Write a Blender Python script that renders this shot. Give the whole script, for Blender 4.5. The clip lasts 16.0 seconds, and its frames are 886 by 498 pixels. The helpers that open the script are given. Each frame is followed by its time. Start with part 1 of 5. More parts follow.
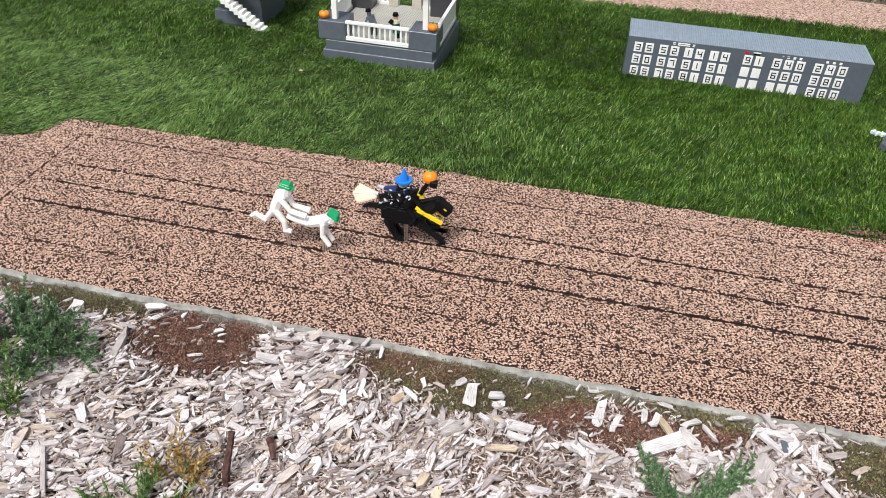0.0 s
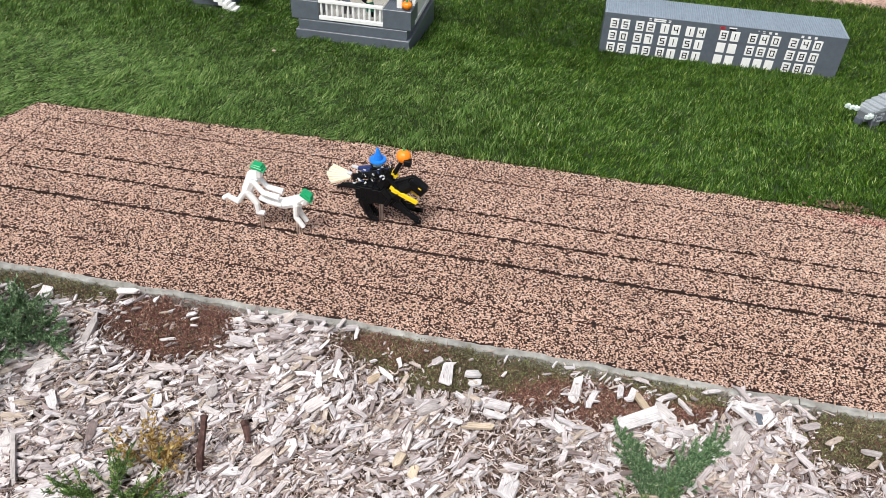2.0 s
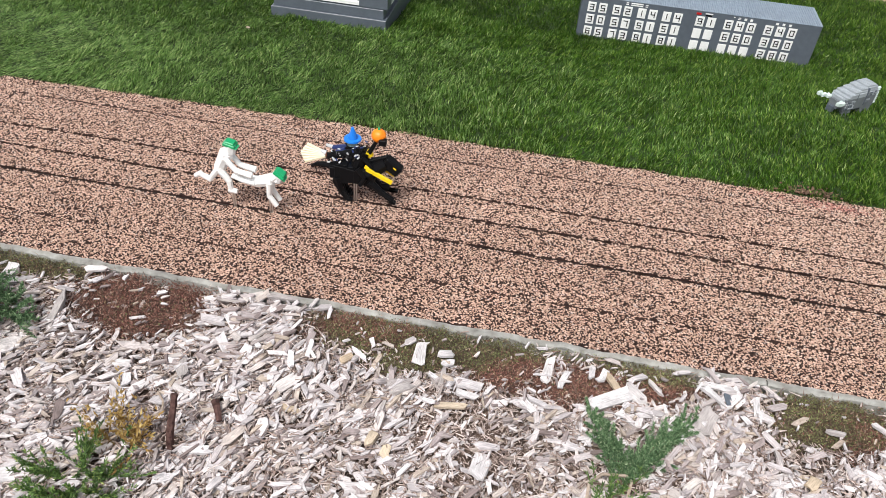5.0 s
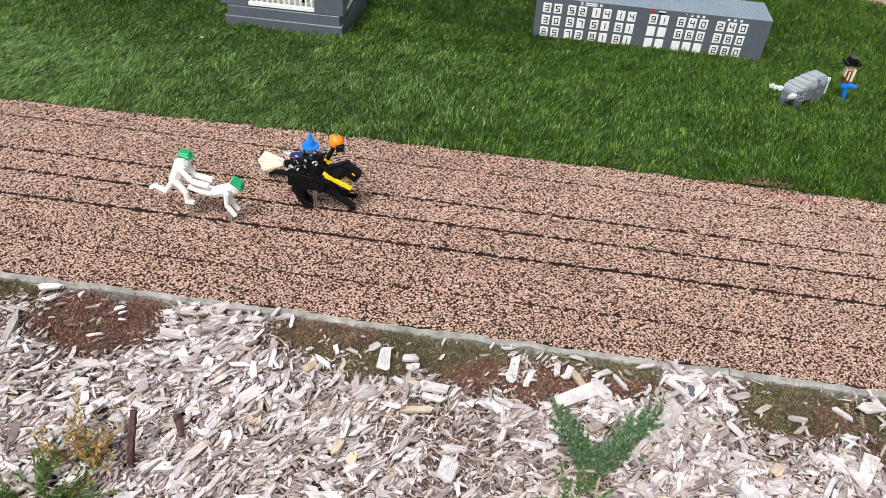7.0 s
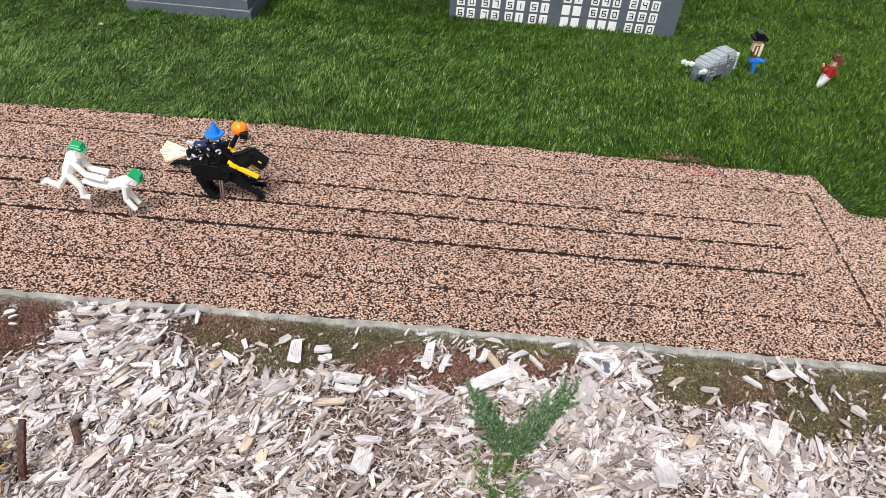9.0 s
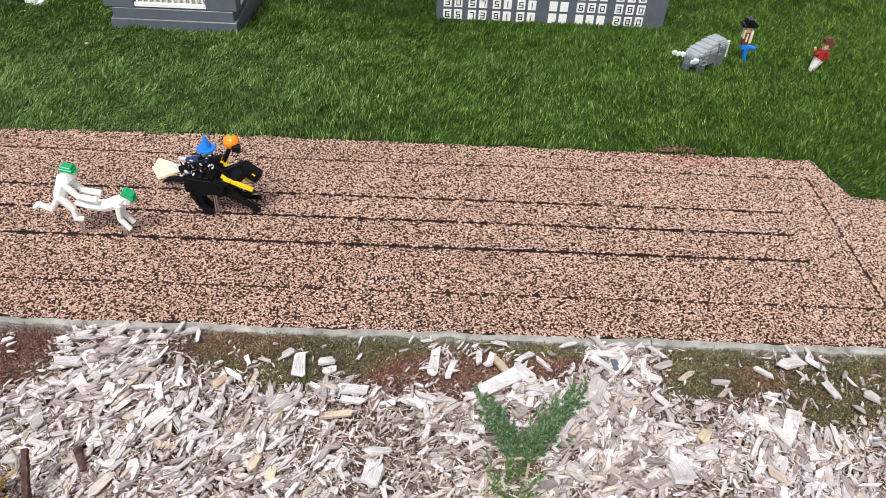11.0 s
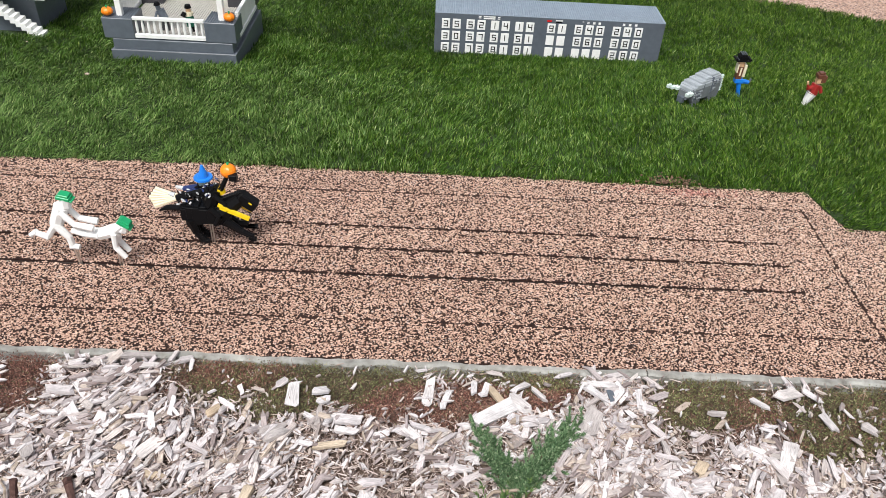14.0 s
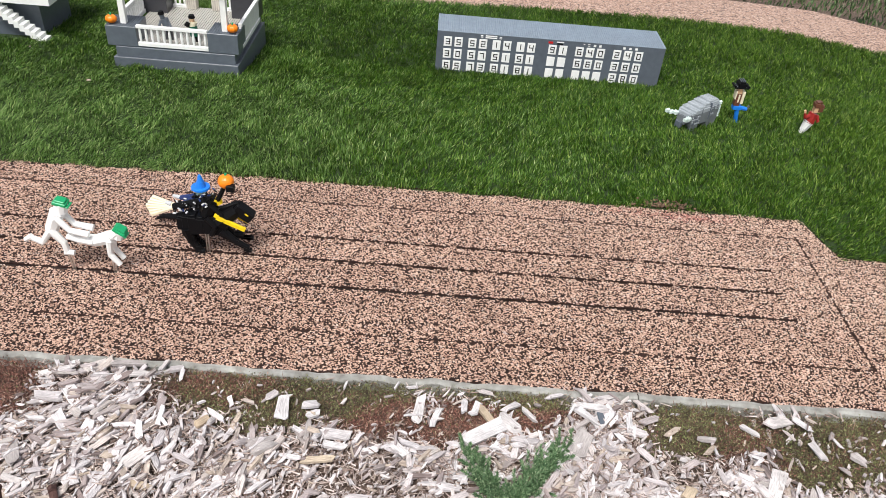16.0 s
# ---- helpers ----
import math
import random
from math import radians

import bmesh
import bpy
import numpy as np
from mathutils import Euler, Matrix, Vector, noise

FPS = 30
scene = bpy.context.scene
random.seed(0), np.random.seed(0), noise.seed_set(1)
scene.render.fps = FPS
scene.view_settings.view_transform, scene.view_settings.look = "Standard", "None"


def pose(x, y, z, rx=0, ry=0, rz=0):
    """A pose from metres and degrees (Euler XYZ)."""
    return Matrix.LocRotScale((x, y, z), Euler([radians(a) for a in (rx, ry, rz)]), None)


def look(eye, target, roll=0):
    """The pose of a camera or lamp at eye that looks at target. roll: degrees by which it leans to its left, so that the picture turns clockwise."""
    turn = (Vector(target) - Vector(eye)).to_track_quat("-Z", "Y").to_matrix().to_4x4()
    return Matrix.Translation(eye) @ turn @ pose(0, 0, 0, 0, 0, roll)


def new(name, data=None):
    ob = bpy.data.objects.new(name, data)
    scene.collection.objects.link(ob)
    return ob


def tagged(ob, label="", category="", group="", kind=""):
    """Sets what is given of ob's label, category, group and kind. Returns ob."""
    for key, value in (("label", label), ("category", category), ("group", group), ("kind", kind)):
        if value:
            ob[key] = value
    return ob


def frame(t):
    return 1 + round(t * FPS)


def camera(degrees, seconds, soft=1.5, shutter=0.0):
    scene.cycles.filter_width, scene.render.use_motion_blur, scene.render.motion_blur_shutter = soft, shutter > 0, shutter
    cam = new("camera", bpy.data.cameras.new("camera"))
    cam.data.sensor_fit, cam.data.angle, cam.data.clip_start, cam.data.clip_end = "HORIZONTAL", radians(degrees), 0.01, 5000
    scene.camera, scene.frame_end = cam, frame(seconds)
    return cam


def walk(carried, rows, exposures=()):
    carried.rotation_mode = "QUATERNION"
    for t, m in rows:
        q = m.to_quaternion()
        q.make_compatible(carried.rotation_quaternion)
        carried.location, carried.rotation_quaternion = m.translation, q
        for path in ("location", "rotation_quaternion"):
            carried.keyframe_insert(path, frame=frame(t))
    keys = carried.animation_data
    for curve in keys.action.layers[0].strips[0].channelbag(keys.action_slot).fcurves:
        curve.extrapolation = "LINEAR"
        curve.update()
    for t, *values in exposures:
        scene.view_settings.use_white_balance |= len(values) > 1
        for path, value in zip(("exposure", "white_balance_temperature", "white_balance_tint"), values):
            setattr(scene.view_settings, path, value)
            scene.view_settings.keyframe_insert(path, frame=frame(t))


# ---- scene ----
cam = camera(60.3, 16.0, soft=0.3)

PATH = [
    (0, (-0.104, -1.034, 1.088), (-0.421, 0.51, -0.143), 2.5),
    (0.5, (-0.1, -1.034, 1.091), (-0.41, 0.507, -0.145), 2.5),
    (1, (-0.094, -1.029, 1.086), (-0.392, 0.509, -0.158), 2.4),
    (1.5, (-0.091, -1.028, 1.08), (-0.376, 0.504, -0.173), 2.2),
    (2, (-0.087, -1.025, 1.075), (-0.355, 0.501, -0.19), 2.6),
    (2.5, (-0.093, -1.028, 1.077), (-0.34, 0.491, -0.201), 3.4),
    (3, (-0.094, -1.03, 1.074), (-0.326, 0.484, -0.213), 4.1),
    (3.5, (-0.091, -1.027, 1.069), (-0.31, 0.482, -0.226), 4.6),
    (4, (-0.09, -1.028, 1.067), (-0.301, 0.48, -0.23), 4.8),
    (6.5, (-0.071, -1.023, 1.063), (-0.226, 0.506, -0.217), 4.4),
    (7, (-0.066, -1.023, 1.06), (-0.19, 0.511, -0.217), 4.4),
    (7.5, (-0.048, -1.012, 1.058), (-0.125, 0.524, -0.221), 4.8),
    (8, (-0.028, -0.996, 1.044), (-0.055, 0.537, -0.24), 5.3),
    (8.5, (-0.02, -0.994, 1.04), (-0.002, 0.536, -0.248), 6.0),
    (8.7, (-0.017, -0.995, 1.041), (0.015, 0.53, -0.252), 6.2),
    (10.8, (-0.008, -0.984, 1.027), (0.038, 0.544, -0.263), 3.7),
    (11, (-0.018, -0.979, 1.031), (0.025, 0.551, -0.257), 3.2),
    (11.5, (-0.019, -0.976, 1.029), (0.009, 0.562, -0.249), 2.2),
    (12, (-0.018, -0.976, 1.021), (0.003, 0.567, -0.25), 2.1),
    (12.5, (-0.019, -0.98, 1.028), (0.01, 0.569, -0.237), 2.8),
    (13, (-0.02, -0.981, 1.03), (0.02, 0.577, -0.223), 3.4),
    (13.5, (-0.015, -0.979, 1.03), (0.03, 0.59, -0.209), 3.6),
    (14, (-0.014, -0.982, 1.029), (0.032, 0.599, -0.194), 3.5),
    (14.5, (-0.011, -0.981, 1.032), (0.033, 0.612, -0.177), 3.4),
    (15, (-0.009, -0.975, 1.036), (0.032, 0.628, -0.16), 3.7),
    (15.5, (-0.014, -0.978, 1.04), (0.031, 0.628, -0.151), 4.4),
    (16, (-0.012, -0.982, 1.033), (0.042, 0.624, -0.157), 5.4),
]
walk(cam, [(t, look(eye, target, roll)) for t, eye, target, roll in PATH])

# ---- world and light: a bright overcast day ----
world = bpy.data.worlds.new("overcast_sky")
scene.world = world
world.use_nodes = True
wn = world.node_tree
sky = wn.nodes.new("ShaderNodeTexSky")
sky.sky_type, sky.sun_disc = "NISHITA", False
sky.sun_elevation, sky.sun_rotation = radians(58), radians(200)
sky.air_density, sky.dust_density, sky.ozone_density = 1.0, 4.0, 1.0
haze = wn.nodes.new("ShaderNodeHueSaturation")
haze.inputs["Saturation"].default_value = 0.35
wn.links.new(sky.outputs[0], haze.inputs["Color"])
wn.links.new(haze.outputs[0], wn.nodes["Background"].inputs[0])
wn.nodes["Background"].inputs[1].default_value = 0.125
sun_data = bpy.data.lights.new("sun", "SUN")
sun_data.energy, sun_data.angle, sun_data.color = 2.7, radians(18), (1.0, 1.0, 0.96)
sun = new("sun", sun_data)
sun.matrix_world = look((-0.6, -1.8, 3.4), (0, 0, 0))
scene.view_settings.exposure = 0.20


# ---- materials ----
def nodes_of(name):
    m = bpy.data.materials.new(name)
    m.use_nodes = True
    return m, m.node_tree, m.node_tree.nodes["Principled BSDF"]


def add(nt, kind, **values):
    n = nt.nodes.new(kind)
    for key, value in values.items():
        n.inputs[key.replace("_", " ")].default_value = value
    return n


def ramp(nt, stops, constant=False):
    n = nt.nodes.new("ShaderNodeValToRGB")
    n.color_ramp.interpolation = "CONSTANT" if constant else "LINEAR"
    e = n.color_ramp.elements
    while len(e) < len(stops):
        e.new(0.5)
    for el, (p, c) in zip(e, stops):
        el.position, el.color = p, (*c, 1)
    return n


def varied(name, stops, rough=0.6, by="noise", scale=30.0, fine=300.0, bump=0.2, depth=0.002, stain=0.25, specular=0.5, constant=False, translucent=0.0):
    """A surface whose colour runs through stops by noise, by island or by object, with stains and fine relief."""
    m, nt, bsdf = nodes_of(name)
    co = nt.nodes.new("ShaderNodeTexCoord")
    r = ramp(nt, stops, constant)
    if by == "island":
        g = nt.nodes.new("ShaderNodeNewGeometry")
        nt.links.new(g.outputs["Random Per Island"], r.inputs[0])
    elif by == "object":
        g = nt.nodes.new("ShaderNodeObjectInfo")
        nt.links.new(g.outputs["Random"], r.inputs[0])
    else:
        g = add(nt, "ShaderNodeTexNoise", Scale=scale, Detail=6.0, Roughness=0.6)
        nt.links.new(co.outputs["Object"], g.inputs["Vector"])
        nt.links.new(g.outputs[0], r.inputs[0])
    big = add(nt, "ShaderNodeTexNoise", Scale=7.0, Detail=5.0, Roughness=0.65)
    nt.links.new(co.outputs["Object"], big.inputs["Vector"])
    mr = add(nt, "ShaderNodeMapRange", From_Min=0.3, From_Max=0.7, To_Min=1.0 - stain, To_Max=1.0 + stain)
    nt.links.new(big.outputs[0], mr.inputs[0])
    mul = nt.nodes.new("ShaderNodeVectorMath")
    mul.operation = "SCALE"
    nt.links.new(r.outputs[0], mul.inputs[0])
    nt.links.new(mr.outputs[0], mul.inputs["Scale"])
    nt.links.new(mul.outputs[0], bsdf.inputs["Base Color"])
    bsdf.inputs["Roughness"].default_value = rough
    bsdf.inputs["Specular IOR Level"].default_value = specular
    if bump:
        fn = add(nt, "ShaderNodeTexNoise", Scale=fine, Detail=4.0)
        nt.links.new(co.outputs["Object"], fn.inputs["Vector"])
        b = add(nt, "ShaderNodeBump", Strength=bump, Distance=depth)
        nt.links.new(fn.outputs[0], b.inputs["Height"])
        nt.links.new(b.outputs[0], bsdf.inputs["Normal"])
    if translucent:
        tr = nt.nodes.new("ShaderNodeBsdfTranslucent")
        nt.links.new(mul.outputs[0], tr.inputs["Color"])
        mix = add(nt, "ShaderNodeMixShader", Fac=translucent)
        nt.links.new(bsdf.outputs[0], mix.inputs[1])
        nt.links.new(tr.outputs[0], mix.inputs[2])
        nt.links.new(mix.outputs[0], nt.nodes["Material Output"].inputs["Surface"])
    return m


def plastic(name, c, rough=0.32, spread=0.10, specular=0.5):
    dark, light = [tuple(min(1, v * k) for v in c) for k in (1 - spread, 1 + spread)]
    return varied(name, [(0.3, dark), (0.7, light)], rough, scale=60, fine=900, bump=0.08, depth=0.0006, stain=0.07, specular=specular)


def grainy(name, stops):
    """Weathered wood: fibres that run along each chip's own length, colour by chip."""
    m, nt, bsdf = nodes_of(name)
    uv = nt.nodes.new("ShaderNodeUVMap")
    g = nt.nodes.new("ShaderNodeNewGeometry")
    oi = nt.nodes.new("ShaderNodeObjectInfo")
    both = nt.nodes.new("ShaderNodeMath")
    both.operation = "ADD"
    frac = nt.nodes.new("ShaderNodeMath")
    frac.operation = "FRACT"
    nt.links.new(g.outputs["Random Per Island"], both.inputs[0])
    nt.links.new(oi.outputs["Random"], both.inputs[1])
    nt.links.new(both.outputs[0], frac.inputs[0])
    r = ramp(nt, stops)
    nt.links.new(frac.outputs[0], r.inputs[0])
    mp = nt.nodes.new("ShaderNodeMapping")
    mp.inputs["Scale"].default_value = (1.0, 9.0, 1.0)
    nt.links.new(uv.outputs[0], mp.inputs[0])
    fib = add(nt, "ShaderNodeTexNoise", Scale=55.0, Detail=7.0, Roughness=0.7)
    nt.links.new(mp.outputs[0], fib.inputs["Vector"])
    sh = add(nt, "ShaderNodeMapRange", From_Min=0.3, From_Max=0.62, To_Min=0.46, To_Max=1.06)
    nt.links.new(fib.outputs[0], sh.inputs[0])
    spots = add(nt, "ShaderNodeTexNoise", Scale=25.0, Detail=5.0)
    nt.links.new(uv.outputs[0], spots.inputs["Vector"])
    sp = add(nt, "ShaderNodeMapRange", From_Min=0.35, From_Max=0.6, To_Min=0.72, To_Max=1.05)
    nt.links.new(spots.outputs[0], sp.inputs[0])
    k = nt.nodes.new("ShaderNodeMath")
    k.operation = "MULTIPLY"
    nt.links.new(sh.outputs[0], k.inputs[0])
    nt.links.new(sp.outputs[0], k.inputs[1])
    mul = nt.nodes.new("ShaderNodeVectorMath")
    mul.operation = "SCALE"
    nt.links.new(r.outputs[0], mul.inputs[0])
    nt.links.new(k.outputs[0], mul.inputs["Scale"])
    nt.links.new(mul.outputs[0], bsdf.inputs["Base Color"])
    bsdf.inputs["Roughness"].default_value = 0.9
    bsdf.inputs["Specular IOR Level"].default_value = 0.2
    b = add(nt, "ShaderNodeBump", Strength=0.7, Distance=0.0015)
    nt.links.new(fib.outputs[0], b.inputs["Height"])
    nt.links.new(b.outputs[0], bsdf.inputs["Normal"])
    return m


def granular(name, stops, size, rough=0.8):
    """Bonded granules seen from afar: cells coloured one by one, with relief."""
    m, nt, bsdf = nodes_of(name)
    co = nt.nodes.new("ShaderNodeTexCoord")
    v = add(nt, "ShaderNodeTexVoronoi", Scale=1.0 / size)
    nt.links.new(co.outputs["Object"], v.inputs["Vector"])
    sep = nt.nodes.new("ShaderNodeSeparateColor")
    nt.links.new(v.outputs["Color"], sep.inputs[0])
    r = ramp(nt, stops, True)
    nt.links.new(sep.outputs[0], r.inputs[0])
    nt.links.new(r.outputs[0], bsdf.inputs["Base Color"])
    bsdf.inputs["Roughness"].default_value = rough
    b = add(nt, "ShaderNodeBump", Strength=0.8, Distance=0.002)
    b.invert = True
    nt.links.new(v.outputs["Distance"], b.inputs["Height"])
    nt.links.new(b.outputs[0], bsdf.inputs["Normal"])
    return m


GRAIN_STOPS = [(0.0, (0.016, 0.009, 0.008)), (0.15, (0.040, 0.022, 0.018)), (0.26, (0.11, 0.064, 0.049)), (0.31, (0.33, 0.200, 0.155)), (0.46, (0.44, 0.285, 0.222)),
               (0.66, (0.53, 0.355, 0.280)), (0.88, (0.62, 0.440, 0.360)), (0.97, (0.46, 0.37, 0.34))]
PALE_STOPS = [(0.0, (0.030, 0.020, 0.018)), (0.14, (0.13, 0.08, 0.064)), (0.20, (0.44, 0.290, 0.225)), (0.45, (0.55, 0.38, 0.30)), (0.75, (0.66, 0.49, 0.40)), (0.95, (0.54, 0.46, 0.40))]
DUSTY_STOPS = [(0.0, (0.10, 0.050, 0.045)), (0.2, (0.36, 0.165, 0.140)), (0.6, (0.48, 0.245, 0.205)), (0.9, (0.58, 0.36, 0.30))]
M_GRAIN = varied("coral_rubber_granules", GRAIN_STOPS, 0.75, by="island", fine=700, bump=0.2, depth=0.001, stain=0.10, specular=0.15, constant=True)
M_GRAIN_PALE = varied("pale_coral_granules", PALE_STOPS, 0.75, by="island", fine=700, bump=0.2, depth=0.001, stain=0.10, specular=0.15, constant=True)
M_GRAIN_DUSTY = varied("red_dusted_granules", DUSTY_STOPS, 0.85, by="island", fine=700, bump=0.2, depth=0.001, stain=0.10, specular=0.10, constant=True)
M_GRAIN_FAR = granular("coral_granule_path", [(0.0, (0.12, 0.08, 0.07)), (0.22, (0.36, 0.225, 0.17)), (0.6, (0.48, 0.325, 0.26)), (0.85, (0.57, 0.42, 0.35))], 0.0055)
M_TRACK_END = granular("coral_track_granules", [(p, tuple(v * 0.8 for v in c)) for p, c in GRAIN_STOPS], 0.0045)
M_TURF_FAR = varied("turf_pile", [(0.3, (0.015, 0.036, 0.005)), (0.5, (0.033, 0.072, 0.013)), (0.75, (0.072, 0.125, 0.033))], 0.8, scale=260, fine=300, bump=0.8, depth=0.006, specular=0.2)
M_MULCH_FAR = granular("wood_chip_litter", [(0.0, (0.08, 0.055, 0.045)), (0.2, (0.23, 0.19, 0.17)), (0.5, (0.36, 0.31, 0.29)), (0.8, (0.47, 0.42, 0.40))], 0.016, 0.95)
M_TRACK_BASE = varied("dark_rubber_binder", [(0.3, (0.020, 0.011, 0.010)), (0.7, (0.052, 0.030, 0.025))], 0.95, scale=90, fine=500, bump=0.5, specular=0.04)
M_SLOT = varied("dark_slot_steel", [(0.35, (0.012, 0.010, 0.010)), (0.75, (0.050, 0.042, 0.040))], 0.75, scale=14, bump=0.2, specular=0.08)
M_KERB = varied("weathered_concrete", [(0.25, (0.120, 0.112, 0.098)), (0.42, (0.270, 0.262, 0.240)), (0.6, (0.350, 0.346, 0.325)), (0.78, (0.46, 0.46, 0.44))], 0.9, scale=38, fine=220, bump=0.8, depth=0.004, stain=0.38)
M_SOIL = varied("brown_bed_soil", [(0.3, (0.05, 0.032, 0.025)), (0.55, (0.14, 0.095, 0.075)), (0.75, (0.27, 0.21, 0.18))], 0.95, scale=70, fine=260, bump=0.9, depth=0.006, stain=0.35)
M_CLOD = varied("dry_reddish_soil", [(0.3, (0.09, 0.055, 0.04)), (0.7, (0.26, 0.17, 0.12))], 0.95, scale=150, fine=500, bump=0.6, specular=0.1)
M_TURF_BASE = varied("turf_backing", [(0.3, (0.012, 0.026, 0.005)), (0.7, (0.032, 0.062, 0.012))], 0.9, scale=120, fine=300, bump=0.6, depth=0.004)
M_BLADE = varied("green_turf_blades", [(0.0, (0.014, 0.041, 0.003)), (0.40, (0.032, 0.086, 0.006)), (0.70, (0.058, 0.130, 0.010)),
                 (0.90, (0.105, 0.192, 0.026)), (1.0, (0.230, 0.300, 0.070))], 0.5, by="island", bump=0, stain=0.22, specular=0.25, translucent=0.12)
# Pale copy of the blades: the laid nap's sheen put into the colour.
M_BLADE_PALE = varied("sheen_turf_blades", [(0.0, (0.064, 0.130, 0.026)), (0.5, (0.138, 0.250, 0.060)), (0.85, (0.248, 0.370, 0.120)), (1.0, (0.414, 0.500, 0.210))], 0.42,
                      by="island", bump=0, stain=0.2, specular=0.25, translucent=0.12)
M_BLADE_YELLOW = varied("yellow_green_turf_blades", [(0.0, (0.040, 0.092, 0.008)), (0.5, (0.090, 0.170, 0.016)), (0.85, (0.165, 0.265, 0.040)), (1.0, (0.300, 0.390, 0.100))], 0.45,
                       by="island", bump=0, stain=0.2, specular=0.25, translucent=0.12)
M_WOOD = grainy("bleached_wood", [(0.0, (0.26, 0.20, 0.19)), (0.12, (0.48, 0.405, 0.40)), (0.32, (0.70, 0.635, 0.645)), (0.58, (0.88, 0.825, 0.84)), (0.78, (0.72, 0.635, 0.62)),
                (0.90, (0.60, 0.49, 0.40)), (0.95, (0.40, 0.34, 0.33)), (1.0, (0.76, 0.69, 0.66))])
M_WOOD_GREY = grainy("silvered_wood", [(0.0, (0.40, 0.35, 0.34)), (0.5, (0.55, 0.50, 0.49)), (1.0, (0.62, 0.56, 0.55))])
M_WOOD_TAN = grainy("fresh_split_wood", [(0.0, (0.56, 0.43, 0.31)), (0.5, (0.70, 0.57, 0.43)), (1.0, (0.62, 0.51, 0.41))])
M_WOOD_WHITE = grainy("split_white_wood", [(0.0, (0.64, 0.580, 0.585)), (0.5, (0.82, 0.775, 0.785)), (1.0, (0.72, 0.655, 0.64))])
M_SPLINT = varied("wood_splinters", [(0.0, (0.13, 0.088, 0.072)), (0.3, (0.29, 0.21, 0.18)), (0.7, (0.50, 0.40, 0.36)), (1.0, (0.74, 0.64, 0.61))], 0.9, by="island", bump=0, stain=0.25)
M_SPLINT_RED = varied("dry_red_stems", [(0.0, (0.12, 0.055, 0.040)), (0.7, (0.28, 0.15, 0.11)), (1.0, (0.55, 0.41, 0.33))], 0.9, by="island", bump=0, stain=0.2)
M_RUST_MOSS = varied("rust_brown_moss", [(0.0, (0.065, 0.027, 0.021)), (0.5, (0.190, 0.080, 0.060)), (0.85, (0.340, 0.165, 0.125)), (1.0, (0.540, 0.380, 0.290))], 0.9, by="island", bump=0, stain=0.3)
M_OLIVE = varied("olive_groundcover", [(0.0, (0.042, 0.032, 0.019)), (0.4, (0.118, 0.088, 0.048)), (0.7, (0.150, 0.152, 0.060)), (0.92, (0.230, 0.255, 0.100)), (1.0, (0.40, 0.37, 0.21))], 0.8, by="island", bump=0, stain=0.3)
M_JUNIPER = varied("juniper_needles", [(0.0, (0.055, 0.115, 0.052)), (0.5, (0.130, 0.235, 0.108)), (0.85, (0.240, 0.360, 0.190)), (1.0, (0.42, 0.50, 0.31))], 0.6, by="island", bump=0, stain=0.2, translucent=0.2)
M_WEED = varied("weed_leaves", [(0.0, (0.050, 0.100, 0.030)), (0.5, (0.115, 0.205, 0.058)), (0.9, (0.215, 0.330, 0.092)), (1.0, (0.40, 0.44, 0.14))], 0.6, by="island", bump=0, stain=0.2, translucent=0.25)
M_DRY = varied("withered_leaves", [(0.0, (0.24, 0.13, 0.04)), (0.5, (0.45, 0.29, 0.09)), (1.0, (0.60, 0.45, 0.18))], 0.8, by="island", bump=0, stain=0.2, translucent=0.2)
M_TWIG = varied("brown_twig", [(0.3, (0.09, 0.045, 0.035)), (0.7, (0.24, 0.14, 0.10))], 0.85, scale=120, fine=600, bump=0.6)
M_STAKE = varied("rotten_stake_wood", [(0.3, (0.045, 0.024, 0.022)), (0.7, (0.14, 0.080, 0.070))], 0.9, scale=90, fine=500, bump=0.8, specular=0.1)
M_TWIG_PALE = varied("pale_twig", [(0.3, (0.30, 0.22, 0.17)), (0.7, (0.50, 0.41, 0.34))], 0.85, scale=120, fine=600, bump=0.6)
M_FARGREEN = varied("bed_foliage", [(0.0, (0.02, 0.045, 0.015)), (0.5, (0.05, 0.10, 0.03)), (0.9, (0.12, 0.20, 0.07)), (1.0, (0.30, 0.32, 0.20))], 0.6, by="island", bump=0, stain=0.3, translucent=0.2)
M_GREY = plastic("slate_grey_plastic", (0.105, 0.122, 0.148))
M_GREY_LIGHT = plastic("pale_grey_plastic", (0.36, 0.39, 0.42))
# Roof copy of the slate grey, with the sky's light put into its colour.
M_GREY_SKYLIT = plastic("skylit_grey_plastic", (0.235, 0.285, 0.345), rough=0.38)
M_CHARCOAL = plastic("charcoal_plastic", (0.045, 0.045, 0.052))
M_WHITE = plastic("white_plastic", (0.85, 0.85, 0.84), rough=0.35, spread=0.04)
M_CREAM = plastic("cream_plastic", (0.76, 0.68, 0.50))
M_PALE_TAN = plastic("pale_tan_plastic", (0.58, 0.54, 0.48))
M_DECK = plastic("deck_tan_grey", (0.50, 0.47, 0.43))
M_BLACK = plastic("black_plastic", (0.006, 0.006, 0.007), rough=0.42, specular=0.10)
M_BULL = plastic("mid_grey_plastic", (0.17, 0.185, 0.20))
M_DKRED = plastic("dark_red_plastic", (0.30, 0.022, 0.020))
M_ORANGE = plastic("orange_plastic", (0.95, 0.24, 0.01))
M_GREEN = plastic("green_plastic", (0.01, 0.34, 0.13))
M_DKGREEN = plastic("dark_green_plastic", (0.008, 0.10, 0.06))
M_BLUE = plastic("blue_plastic", (0.015, 0.20, 0.72))
